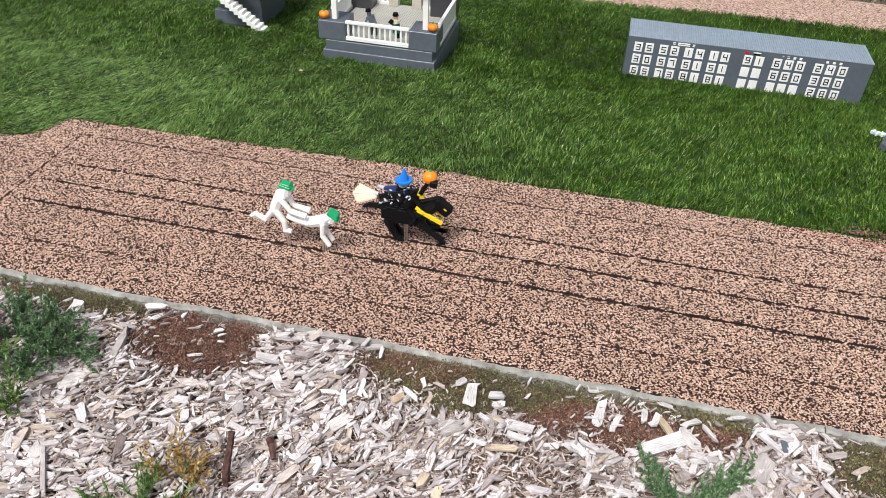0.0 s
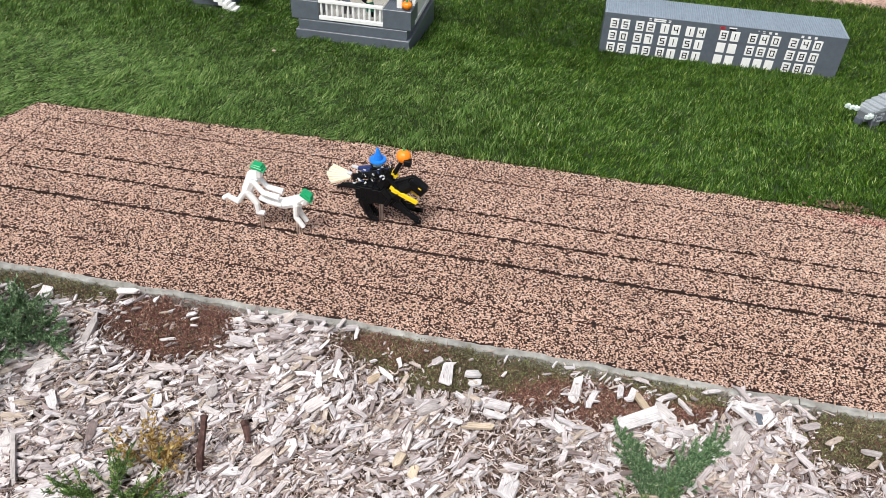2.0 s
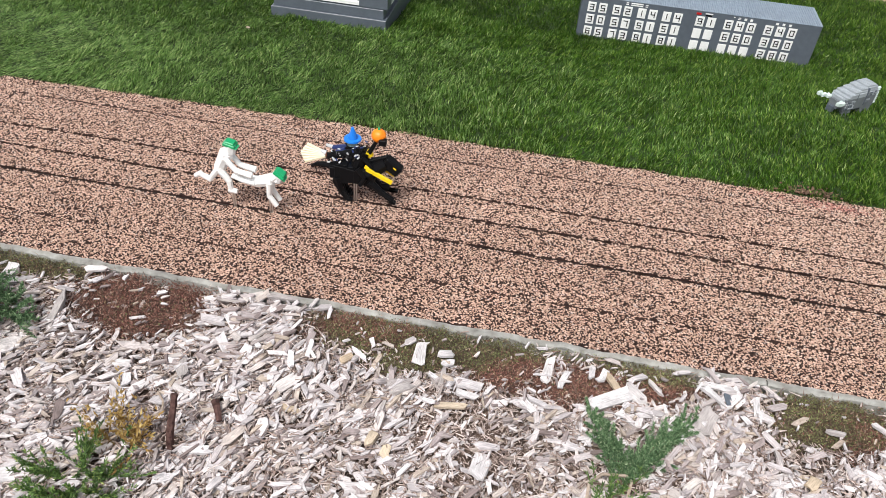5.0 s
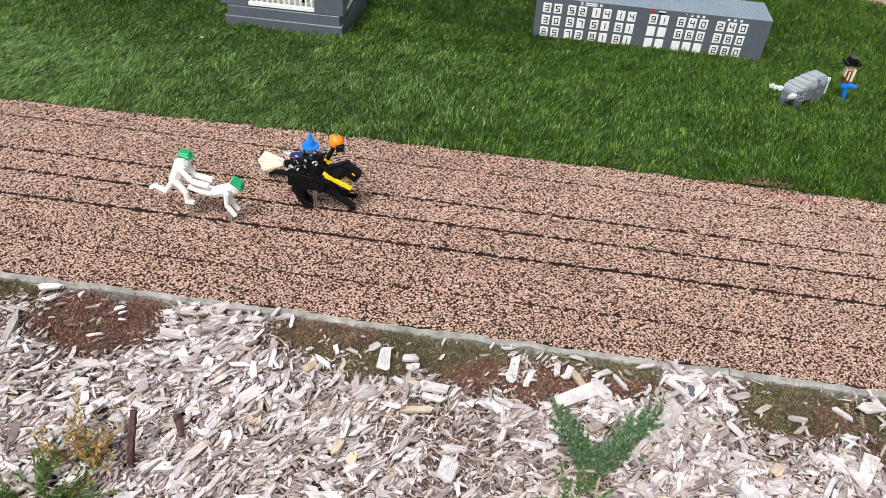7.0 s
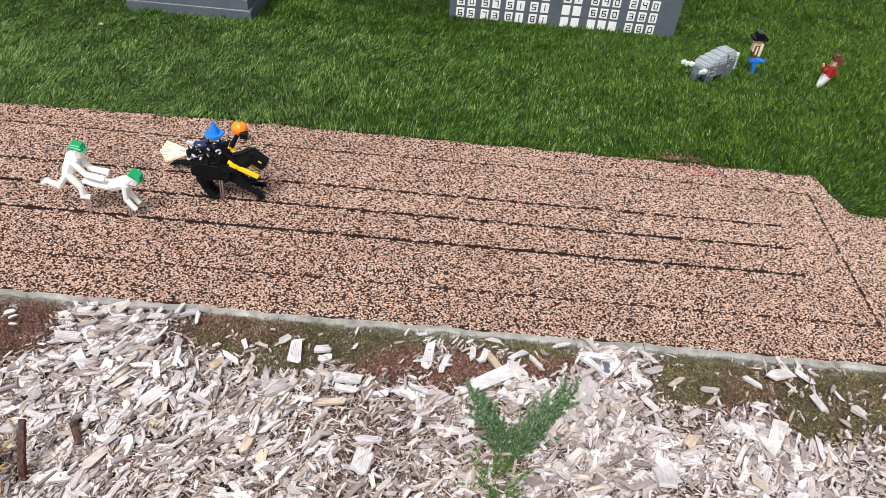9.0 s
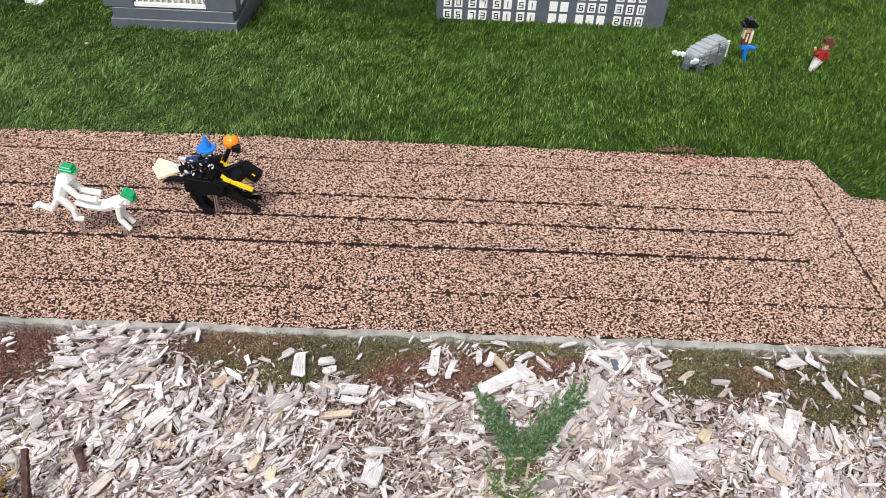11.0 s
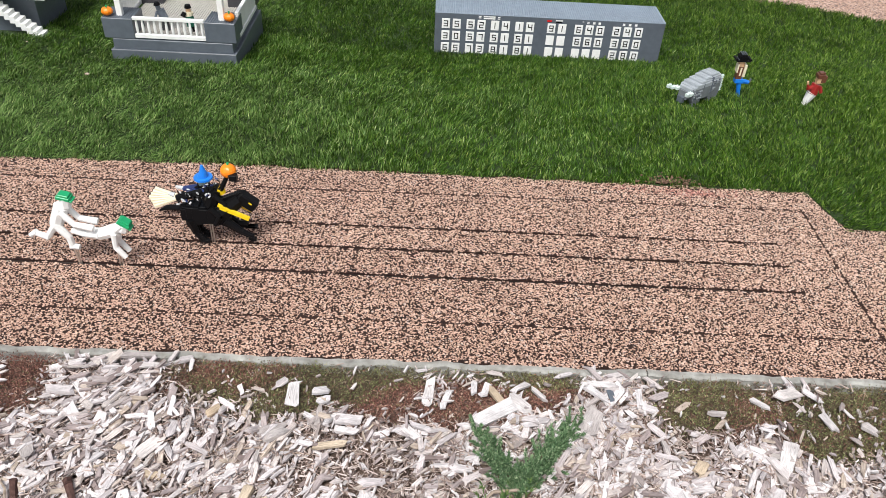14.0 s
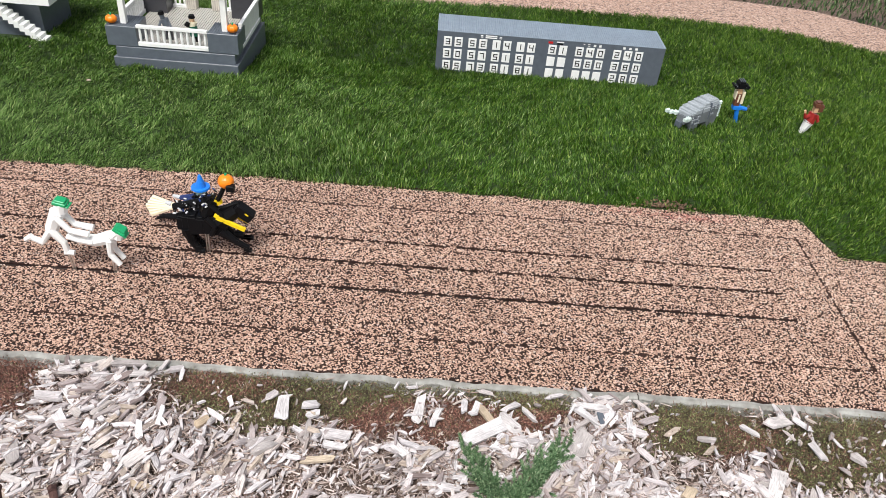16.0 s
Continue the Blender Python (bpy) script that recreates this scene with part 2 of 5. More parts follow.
M_NAVY = plastic("navy_plastic", (0.015, 0.03, 0.12))
M_RED = plastic("red_plastic", (0.55, 0.012, 0.015))
M_YELLOW = plastic("yellow_plastic", (0.86, 0.60, 0.01))
M_BROWN = plastic("brown_plastic", (0.13, 0.05, 0.03))
M_SKIN = plastic("tan_plastic", (0.66, 0.42, 0.25))
M_AQUA = plastic("pale_aqua_plastic", (0.38, 0.55, 0.58))
M_AQUA_PALE = plastic("pale_mint_plastic", (0.66, 0.76, 0.72))
M_SILVER = plastic("silver_plastic", (0.55, 0.56, 0.58), rough=0.25)
M_STEEL, _nt, _b = nodes_of("bright_steel_pin")
_b.inputs["Metallic"].default_value, _b.inputs["Roughness"].default_value = 1.0, 0.3
_n = add(_nt, "ShaderNodeTexNoise", Scale=400.0, Detail=3.0)
_r = ramp(_nt, [(0.3, (0.72, 0.72, 0.72)), (0.7, (0.9, 0.9, 0.89))])
_nt.links.new(_n.outputs[0], _r.inputs[0])
_nt.links.new(_r.outputs[0], _b.inputs["Base Color"])


# ---- mesh helpers ----
def lawn_z(y, x=0.5):
    """The lawn falls away behind the track, deepest towards the scoreboard."""
    deep = np.interp(y, [0.62, 1.0, 1.3, 1.68, 2.1, 8.0], [0.0, -0.018, -0.046, -0.124, -0.105, -0.09])
    flat = np.interp(y, [0.62, 1.0, 1.3, 1.68, 2.1, 8.0], [0.0, -0.016, -0.040, -0.072, -0.085, -0.09])
    k = np.interp(x, [-1.0, -0.25], [0.0, 1.0])
    return flat + (deep - flat) * k


def bed_z(x, y):
    """The planting bed's own ground, in front of the kerb."""
    return -0.014 - 0.045 * np.clip((-y - 0.06) / 0.5, 0, 1.2) + 0.010 * np.sin(3.1 * x + 1.0) * np.cos(5.0 * y) * np.clip(-y * 8, 0, 1)


def raw(name, verts, faces, mats, parent=None, index=None, label="", uvs=None, smooth=False):
    me = bpy.data.meshes.new(name)
    verts, faces = np.asarray(verts, np.float32), np.asarray(faces, np.int32)
    n, k = faces.shape
    me.vertices.add(len(verts))
    me.vertices.foreach_set("co", verts.ravel())
    me.loops.add(n * k)
    me.loops.foreach_set("vertex_index", faces.ravel())
    me.polygons.add(n)
    me.polygons.foreach_set("loop_start", np.arange(0, n * k, k, dtype=np.int32))
    for m in mats:
        me.materials.append(m)
    if index is not None:
        me.polygons.foreach_set("material_index", np.asarray(index, np.int32))
    if uvs is not None:
        me.uv_layers.new(name="UVMap").data.foreach_set("uv", np.asarray(uvs, np.float32)[faces.ravel()].ravel())
    me.update(calc_edges=True)
    me.validate()
    me.polygons.foreach_set("use_smooth", np.full(len(me.polygons), smooth))
    ob = new(name, me)
    if parent:
        ob.parent = parent
    return tagged(ob, label)


def part(name, bm, material, parent, label="", smooth=False):
    me = bpy.data.meshes.new(name)
    bmesh.ops.recalc_face_normals(bm, faces=bm.faces)
    bm.to_mesh(me)
    bm.free()
    for m in material if isinstance(material, (list, tuple)) else [material]:
        me.materials.append(m)
    for p in me.polygons:
        p.use_smooth = smooth
    ob = new(name, me)
    if parent:
        ob.parent = parent
    return tagged(ob, label)


def thing(name, at, label, category, group="", kind="", turn=0):
    ob = new(name)
    ob.matrix_world = pose(*at, 0, 0, turn)
    ob.empty_display_size = 0.02
    return tagged(ob, label, category, group, kind)


def box(bm, lo, hi, bevel=0.0, mi=0, m=None):
    """A box from corner lo to corner hi, with softened edges."""
    vs = bmesh.ops.create_cube(bm, size=1.0)["verts"]
    c = [(a + b) / 2 for a, b in zip(lo, hi)]
    s = [b - a for a, b in zip(lo, hi)]
    for v in vs:
        v.co = Vector((v.co.x * s[0] + c[0], v.co.y * s[1] + c[1], v.co.z * s[2] + c[2]))
        if m:
            v.co = m @ v.co
    fs = {f for v in vs for f in v.link_faces}
    for f in fs:
        f.material_index = mi
    if bevel:
        es = list({e for v in vs for e in v.link_edges})
        bmesh.ops.bevel(bm, geom=es, offset=bevel, segments=1, affect="EDGES", profile=0.5, material=mi)
    return bm


def limb(bm, a, b, wa, wb, mi=0, n=8):
    """A tapered rounded bar from a to b, wa and wb wide at its ends."""
    a, b = Vector(a), Vector(b)
    d = b - a
    vs = bmesh.ops.create_cone(bm, cap_ends=True, segments=n, radius1=wa / 2, radius2=wb / 2, depth=d.length)["verts"]
    m = Matrix.Translation((a + b) / 2) @ d.to_track_quat("Z", "Y").to_matrix().to_4x4()
    for v in vs:
        v.co = m @ v.co
    for f in {f for v in vs for f in v.link_faces}:
        f.material_index = mi
    return bm


def ball(bm, c, r, mi=0, squash=(1, 1, 1), u=10, v=7):
    vs = bmesh.ops.create_uvsphere(bm, u_segments=u, v_segments=v, radius=r)["verts"]
    for q in vs:
        q.co = Vector((q.co.x * squash[0] + c[0], q.co.y * squash[1] + c[1], q.co.z * squash[2] + c[2]))
    for f in {f for q in vs for f in q.link_faces}:
        f.material_index = mi
    return bm


def studs(spots, r=0.0024, h=0.0017, n=8):
    """Many little round studs at (x, y, z), as arrays for raw()."""
    spots = np.asarray(spots, float)
    a = np.arange(n) * 2 * np.pi / n
    ring = np.stack([r * np.cos(a), r * np.sin(a), 0 * a], 1)
    one = np.concatenate([ring, ring + (0, 0, h), [[0, 0, h]]])
    f = []
    for i in range(n):
        j = (i + 1) % n
        f += [(i, j, n + j), (i, n + j, n + i), (n + i, n + j, 2 * n)]
    v = (spots[:, None] + one[None]).reshape(-1, 3)
    faces = (np.arange(len(spots))[:, None, None] * len(one) + np.array(f)[None]).reshape(-1, 3)
    return v, faces


def sheet(name, xs, ys, z, mats, label, category, pick):
    X, Y = np.meshgrid(xs, ys)
    V = np.stack([X, Y, z(X, Y)], -1).reshape(-1, 3)
    nx = len(xs)
    i, j = np.meshgrid(np.arange(nx - 1), np.arange(len(ys) - 1))
    a = (j * nx + i).ravel()
    return tagged(raw(name, V, np.stack([a, a + 1, a + nx + 1, a + nx], 1), mats, index=pick(V[a + nx + 1]), smooth=True), label, category, kind="structure")


# ---- the ground ----
def ground_z(x, y):
    z = np.where(y < -0.004, bed_z(x, y), np.where(y < 0.6, -0.030, lawn_z(y, x) - 0.012))
    return z


gx = np.concatenate([[-200, -40, -10, -4], np.linspace(-2, 2, 81), [4, 10, 40, 200]])
gy = np.concatenate([[-200, -40, -8, -2], np.linspace(-1, -0.02, 40), [-0.004, 0.0, 0.3, 0.6], np.linspace(0.7, 2.2, 30), [3, 8, 40, 200]])
ground = sheet("ground", gx, gy, ground_z, [M_SOIL, M_MULCH_FAR], "brown soil under mulch, track and lawn", "ground",
               lambda v: ((v[:, 1] < 0) & ((v[:, 1] < -0.55) | ((v[:, 1] < -0.40) & ((v[:, 0] < -1.13) | (v[:, 0] > -0.40))) | (v[:, 0] < -1.63) | (v[:, 0] > 1.37))).astype(int))


def grass_edge(x):
    """The near edge of the lawn, which steps back along the racing straight."""
    return np.interp(x, [-9, -1.66, -1.595, -1.555, -0.6, 0.5, 0.945, 0.962, 0.985, 9], [0.50, 0.505, 0.53, 0.632, 0.655, 0.65, 0.645, 0.57, 0.492, 0.50])


def path_near(x):
    return np.interp(x, [-9, -1.5, -0.05, 0.43, 1.05, 1.54, 1.88, 2.2, 2.8], [2.10, 2.22, 2.35, 2.39, 2.40, 2.345, 2.18, 1.95, 1.4])


def path_far(x):
    return np.interp(x, [-9, -1.5, 0.4, 1.0, 1.48, 1.78, 2.03, 2.4, 3.0], [2.45, 2.58, 2.72, 2.76, 2.74, 2.69, 2.52, 2.25, 1.7])


# lawn backing: one sheet from the track's edge back to the far path
xs = np.linspace(-4, 4, 321)
rows_y = np.linspace(0, 1, 60)
X = np.repeat(xs[None], 60, 0)
near, far = grass_edge(xs), path_near(xs)
Y = near[None] * (1 - rows_y[:, None]) + (far - 0.004)[None] * rows_y[:, None]
V = np.stack([X, Y, lawn_z(Y, X) + 0.001], -1).reshape(-1, 3)
i, j = np.meshgrid(np.arange(320), np.arange(59))
a = (j * 321 + i).ravel()
coarse = ((V[a, 0] < -1.80 - (V[a, 1] - 0.5) * 0.75) | (V[a, 0] > 1.25 + (V[a, 1] - 0.5) * 0.62)).astype(int)
lawn = tagged(raw("lawn", V, np.stack([a, a + 1, a + 322, a + 321], 1), [M_TURF_BASE, M_TURF_FAR], index=coarse, smooth=True),
              "lush green artificial turf lawn sloping away from the track", "lawn", kind="structure")

# far path: granule-covered strip behind the lawn
rows_y = np.linspace(0, 1, 8)
Y = path_near(xs)[None] * (1 - rows_y[:, None]) + path_far(xs)[None] * rows_y[:, None]
V = np.stack([np.repeat(xs[None], 8, 0), Y, lawn_z(Y, xs[None] + 0 * Y) + 0.002], -1).reshape(-1, 3)
i, j = np.meshgrid(np.arange(320), np.arange(7))
a = (j * 321 + i).ravel()
path = tagged(raw("path", V, np.stack([a, a + 1, a + 322, a + 321], 1), [M_GRAIN_FAR]), "curving coral granule path behind the lawn", "path", kind="structure")

# racing track: dark binder sheet with three slots cut through it
SLOTS = ((0.422, 0.0019), (0.340, 0.0023), (0.250, 0.0031))
SEAM_X, SEAM_Y = (-1.47, 0.905), (0.112, 0.565)
track_x = np.concatenate([[-6, -3], np.linspace(-2, 1.6, 361), [3, 6]])
cuts = [0.002, 0.06]
for y0, h in reversed(SLOTS):
    cuts += [y0 - h - 0.0005, y0 - h, y0 + h, y0 + h + 0.0005]
top = grass_edge(track_x) + 0.012
fracs = np.array(cuts + [0.47])
Y = np.concatenate([np.repeat(fracs[:, None], len(track_x), 1), top[None]])
Zt = np.full_like(Y, -0.0008)
for r, y in enumerate(fracs):
    for y0, h in SLOTS:
        if abs(abs(y - y0) - h) < 1e-6:
            Zt[r] = np.where((track_x > -1.43) & (track_x < 0.797), -0.012, -0.0008)
V = np.stack([np.repeat(track_x[None], len(Y), 0), Y, Zt], -1).reshape(-1, 3)
nx = len(track_x)
i, j = np.meshgrid(np.arange(nx - 1), np.arange(len(Y) - 1))
a = (j * nx + i).ravel()
coarse = ((V[a, 0] < -1.865) | (V[a, 0] > 1.295)).astype(int)
track = tagged(raw("track", V, np.stack([a, a + 1, a + nx + 1, a + nx], 1), [M_TRACK_BASE, M_TRACK_END], index=coarse),
               "coral and black granule racing track with dark lane slots", "race track", kind="structure")

# granules that cover the track
rng = np.random.default_rng(5)
P = 0.0035
u, w = np.meshgrid(np.arange(-1.86, 1.30, P), np.arange(-0.004, 0.665, P))
w = w + 0 * u
u = u + (np.arange(u.shape[0]) % 2)[:, None] * P / 2
u, w = u.ravel() + rng.uniform(-0.0013, 0.0013, u.size), w.ravel() + rng.uniform(-0.0013, 0.0013, w.size)
keep = (w < grass_edge(u) + 0.004 + 0.004 * np.sin(u * 41)) & (w > 0.003 + 0.004 * np.sin(u * 23) + 0.003 * np.sin(u * 61) + 0.003 * np.sin(u * 140))
ragged = 0.0009 * np.sin(u * 190) + 0.0008 * np.sin(u * 73 + 1) + rng.normal(0, 0.0005, u.size)
for y0, h in SLOTS:
    keep &= ~((np.abs(w - y0) < h + 0.0011 + 1.5 * ragged) & (u > -1.43) & (u < 0.797))
inside = (u > SEAM_X[0] - 0.01) & (u < SEAM_X[1] + 0.002)
keep &= ~((np.abs(w - SEAM_Y[1] - 0.002 * np.sin(u * 5)) < 0.0024 + ragged) & inside)
keep &= ~((np.abs(w - SEAM_Y[0]) < 0.0026 + ragged) & inside & (rng.random(u.size) < 0.8))
for sx in SEAM_X:
    keep &= ~((np.abs(u - sx) < 0.0026 + 0.0010 * np.sin(w * 130)) & (w > SEAM_Y[0]) & (w < SEAM_Y[1] + 0.003))
u, w = u[keep], w[keep]
n = len(u)
k = 4
ang = (np.arange(k) * 2 * np.pi / k)[None] + rng.uniform(0, 6.28, (n, 1)) + rng.normal(0, 0.25, (n, k))
r = rng.uniform(0.0016, 0.0027, (n, 1)) * rng.uniform(0.75, 1.3, (n, k))
low = np.stack([u[:, None] + 1.15 * r * np.cos(ang), w[:, None] + r * np.sin(ang), np.full((n, k), -0.0005)], -1)
peak = np.stack([u + rng.uniform(-0.0006, 0.0006, n), w + rng.uniform(-0.0006, 0.0006, n), rng.uniform(0.0004, 0.0018, n)], -1)[:, None]
V = np.concatenate([low, peak], 1).reshape(-1, 3)
F = (np.arange(n)[:, None, None] * 5 + np.array([(q, (q + 1) % k, k) for q in range(k)])[None]).reshape(-1, 3)
# paler granules grow commoner to the right and away from the kerb
pale_share = np.interp(u, [-1.6, -0.4, 0.5, 1.1], [0.12, 0.05, 0.30, 0.55]) * np.interp(w, [0.0, 0.12, 0.35], [0.25, 0.6, 1.0]) + 0.05 * np.sin(7 * u + 3) * np.sin(19 * w)
look_of = (rng.random(n) < pale_share).astype(int)
dust = np.exp(-(((u - 0.66) / 0.075) ** 2 + ((w - 0.622) / 0.020) ** 2)) + 0.5 * np.exp(-(((u - 0.50) / 0.06) ** 2 + ((w - 0.632) / 0.014) ** 2))
look_of[rng.random(n) < 0.8 * dust] = 2
granules = tagged(raw("track_granules", V, F, [M_GRAIN, M_GRAIN_PALE, M_GRAIN_DUSTY], index=np.repeat(look_of, k), smooth=True),
                  "coral and black rubber granules bonded on the track", "granules", kind="stuff")

# slot rails: steel lips deep in the slots
for y0, h in SLOTS:
    bm = bmesh.new()
    box(bm, (-1.43, y0 - h, -0.014), (0.797, y0 - h * 0.45, -0.004), 0.0004)
    box(bm, (-1.43, y0 + h * 0.45, -0.014), (0.797, y0 + h, -0.004), 0.0004)
    part("slot_rail", bm, M_SLOT, track, "dark steel slot rail")

# kerb: cast concrete lengths with broken edges
for x0, x1 in ((-3.0, -1.32), (-1.318, -0.46), (-0.458, 0.405), (0.407, 1.25), (1.252, 3.0)):
    m = max(4, int((x1 - x0) / 0.008))
    ex = np.linspace(x0, x1, m)
    rough = np.array([noise.noise(Vector((q * 14, 0.3, 0))) + 0.6 * noise.noise(Vector((q * 55, 2.3, 0))) for q in ex])
    rough2 = np.array([noise.noise(Vector((q * 17, 5.3, 0))) + 0.6 * noise.noise(Vector((q * 70, 8.3, 0))) for q in ex])
    prof = [(0.004 + 0.001 * rough, -0.006 + 0 * ex), (0.003 + 0.005 * rough, 0.002 + 0.002 * rough2), (-0.004 + 0.006 * rough2, 0.0022 + 0.002 * rough),
            (-0.009 + 0.007 * rough2, -0.002 + 0.003 * rough), (-0.011 + 0.006 * rough2, -0.040 + 0 * ex), (0.004 + 0 * ex, -0.040 + 0 * ex)]
    V = np.concatenate([np.stack([ex, py, pz], -1) for py, pz in prof])
    F = []
    for q in range(len(prof)):
        s = (q + 1) % len(prof)
        F += [(q * m + g, q * m + g + 1, s * m + g + 1, s * m + g) for g in range(m - 1)]
    kerb = tagged(raw("kerb", V, F, [M_KERB]), "thin weathered concrete kerb with a chipped edge", "kerb", "kerb lengths", "structure")


# ---- grass ----
FOOTPRINTS = ((-1.05, -0.645, 1.325, 1.745), (-0.016, 0.816, 1.685, 1.862), (-1.565, -1.385, 1.56, 1.80), (-1.54, -1.35, 1.5, 1.56))


def blades(u, w, zbase, length, width, lean_x, lean_y, seed):
    g = np.random.default_rng(seed)
    n = len(u)
    a = g.uniform(0, np.pi, n)
    dx, dy = np.cos(a) * width / 2, np.sin(a) * width / 2
    lx, ly = lean_x * length, lean_y * length
    up = np.sqrt(np.clip(length**2 - lx**2 - ly**2, (0.25 * length) ** 2, None))
    base = np.stack([u, w, zbase], -1)
    side = np.stack([dx, dy, 0 * dx], -1)
    midp = base + np.stack([lx * 0.36, ly * 0.36, up * 0.58], -1)
    tip = base + np.stack([lx, ly, up], -1)
    V = np.stack([base, midp + side, tip, midp - side], 1).reshape(-1, 3)
    o = np.arange(n)[:, None] * 4
    return V, np.concatenate([o + np.array([[0, 1, 3]]), o + np.array([[1, 2, 3]])])


def smooth_noise(x, y, s, seed):
    """Cheap smooth variation from a few waves."""
    g = np.random.default_rng(seed)
    out = 0 * x
    for _ in range(7):
        d, p, q = g.uniform(0, 6.28), g.uniform(0, 6.28), g.uniform(0.5, 1.6)
        out = out + np.sin((x * np.cos(d) + y * np.sin(d)) * s * q + p)
    return out / 3.0


rng = np.random.default_rng(11)
N = 900000
u, w = rng.uniform(-2.6, 2.35, N), rng.uniform(0.48, 2.42, N)
clumps = smooth_noise(u, w, 120, 66)
dens = np.where(w < 1.3, 1.0, 0.85) * np.clip(0.82 + 0.38 * clumps, 0.25, 1)
keep = (w > grass_edge(u) - 0.004 + 0.005 * smooth_noise(u, w, 40, 3)) & (w < path_near(u) + 0.01) & (rng.random(N) < dens)
keep &= (u > -1.80 - (w - 0.5) * 0.75) & (u < 1.25 + (w - 0.5) * 0.62)
for x0, x1, y0, y1 in FOOTPRINTS:
    keep &= ~((u > x0) & (u < x1) & (w > y0) & (w < y1))
bare = ((u - 0.60) / 0.05) ** 2 + ((w - 0.665) / 0.022) ** 2 < 1
keep &= ~(bare & (rng.random(N) < 0.55))
u, w = u[keep], w[keep]
n = len(u)
flow = smooth_noise(u, w, 5, 21)
lay = np.interp(u + 0.25 * smooth_noise(u, w, 3, 9), [-1.6, -0.5, 0.6], [0.85, 0.40, 0.02])
loose = np.interp(u, [-1.2, 0.0, 0.8], [0.22, 0.30, 0.42])
lx = lay + 0.22 * flow + 0.22 * smooth_noise(u, w, 38, 61) + rng.normal(0, 1, n) * loose
ly = 0.02 + 0.30 * smooth_noise(u, w, 4, 8) + 0.26 * smooth_noise(u, w, 34, 62) + rng.normal(0, 1, n) * loose
m_ = np.sqrt(lx**2 + ly**2)
s_ = np.minimum(1, 0.93 / np.maximum(m_, 1e-6))
length = rng.uniform(0.012, 0.026, n) * (1 + 0.10 * smooth_noise(u, w, 9, 5) + 0.14 * smooth_noise(u, w, 120, 66))
V, F = blades(u, w, lawn_z(w, u), length, rng.uniform(0.0018, 0.0032, n), lx * s_, ly * s_, 3)
# Sheen painted by blade colour: more pale blades towards the near left.
sheen = np.interp(u + 0.3 * smooth_noise(u, w, 3, 14), [-1.8, -0.9, -0.3, 0.3, 0.8], [1.0, 0.95, 0.62, 0.18, 0.0]) + 0.06 * smooth_noise(u, w, 12, 15) + 0.14 * smooth_noise(u, w, 120, 66)
sheen = sheen * np.interp(w, [1.0, 1.4], [1.0, 0.3])
blade_tone = (rng.random(n) < sheen).astype(int)
# bright yellow-green blades grow commoner towards the right
yellow_share = np.interp(u + 0.1 * smooth_noise(u, w, 6, 64), [0.45, 0.85, 1.3], [0.02, 0.18, 0.42]) + 0.06 * smooth_noise(u, w, 16, 65) + 0.12 * smooth_noise(u, w, 120, 66)
blade_tone[(blade_tone == 0) & (rng.random(n) < yellow_share)] = 2
grass = tagged(raw("grass", V, F, [M_BLADE, M_BLADE_PALE, M_BLADE_YELLOW], index=np.tile(blade_tone, 2)), "dense leaning green plastic grass blades", "grass", kind="stuff")

# planting beyond the far path
rng = np.random.default_rng(12)
N = 20000
u, w = rng.uniform(0.6, 3.6, N), rng.uniform(1.9, 4.2, N)
keep = w > path_far(u) + 0.01
u, w = u[keep], w[keep]
n = len(u)
clump = np.clip(smooth_noise(u, w, 9, 31), 0, 2)
V, F = blades(u, w, lawn_z(w, u) - 0.01, 0.03 + 0.05 * clump * rng.uniform(0.4, 1, n), rng.uniform(0.004, 0.010, n), rng.normal(0, 0.4, n) * 0.8, rng.normal(0, 0.4, n) * 0.8, 4)
bedplants = tagged(raw("ground_cover", V, F, [M_FARGREEN]), "dark green leafy ground cover beyond the path", "plants", kind="stuff")


# ---- mulch bed ----
def moss(x, y):
    """How far the mat of moss covers the bed: reddish and olive amounts."""
    def blob(cx, cy, rx, ry):
        return np.exp(-(((x - cx) / rx) ** 2 + ((y - cy) / ry) ** 2) ** 1.5)
    red = 1.3 * blob(-0.80, -0.07, 0.135, 0.075) + blob(0.00, -0.088, 0.14, 0.050) + 0.8 * blob(0.17, -0.070, 0.11, 0.045) + 0.8 * blob(-0.34, -0.050, 0.12, 0.045) + 0.6 * blob(0.55, -0.08, 0.12, 0.06) + 0.5 * blob(0.85, -0.06, 0.14, 0.05)
    olive = blob(-0.22, -0.040, 0.20, 0.05) + 0.9 * blob(0.16, -0.030, 0.14, 0.035) + 0.9 * blob(0.53, -0.045, 0.09, 0.055) + blob(0.82, -0.095, 0.17, 0.075) + 0.9 * blob(0.70, -0.125, 0.10, 0.055) + 0.8 * blob(-0.27, -0.095, 0.10, 0.040) + 0.7 * blob(0.47, -0.085, 0.08, 0.045) + blob(-1.10, -0.030, 0.17, 0.035) + blob(-1.42, -0.035, 0.2, 0.03)
    cover = (red + olive) * (1 + 0.35 * smooth_noise(x, y, 60, 77) + 0.25 * smooth_noise(x, y, 22, 78))
    share = np.clip(0.5 + 1.1 * (red - olive) / (red + olive + 0.01) + 0.45 * smooth_noise(x, y, 34, 79), 0.06, 0.94)
    return cover * share, cover * (1 - share)


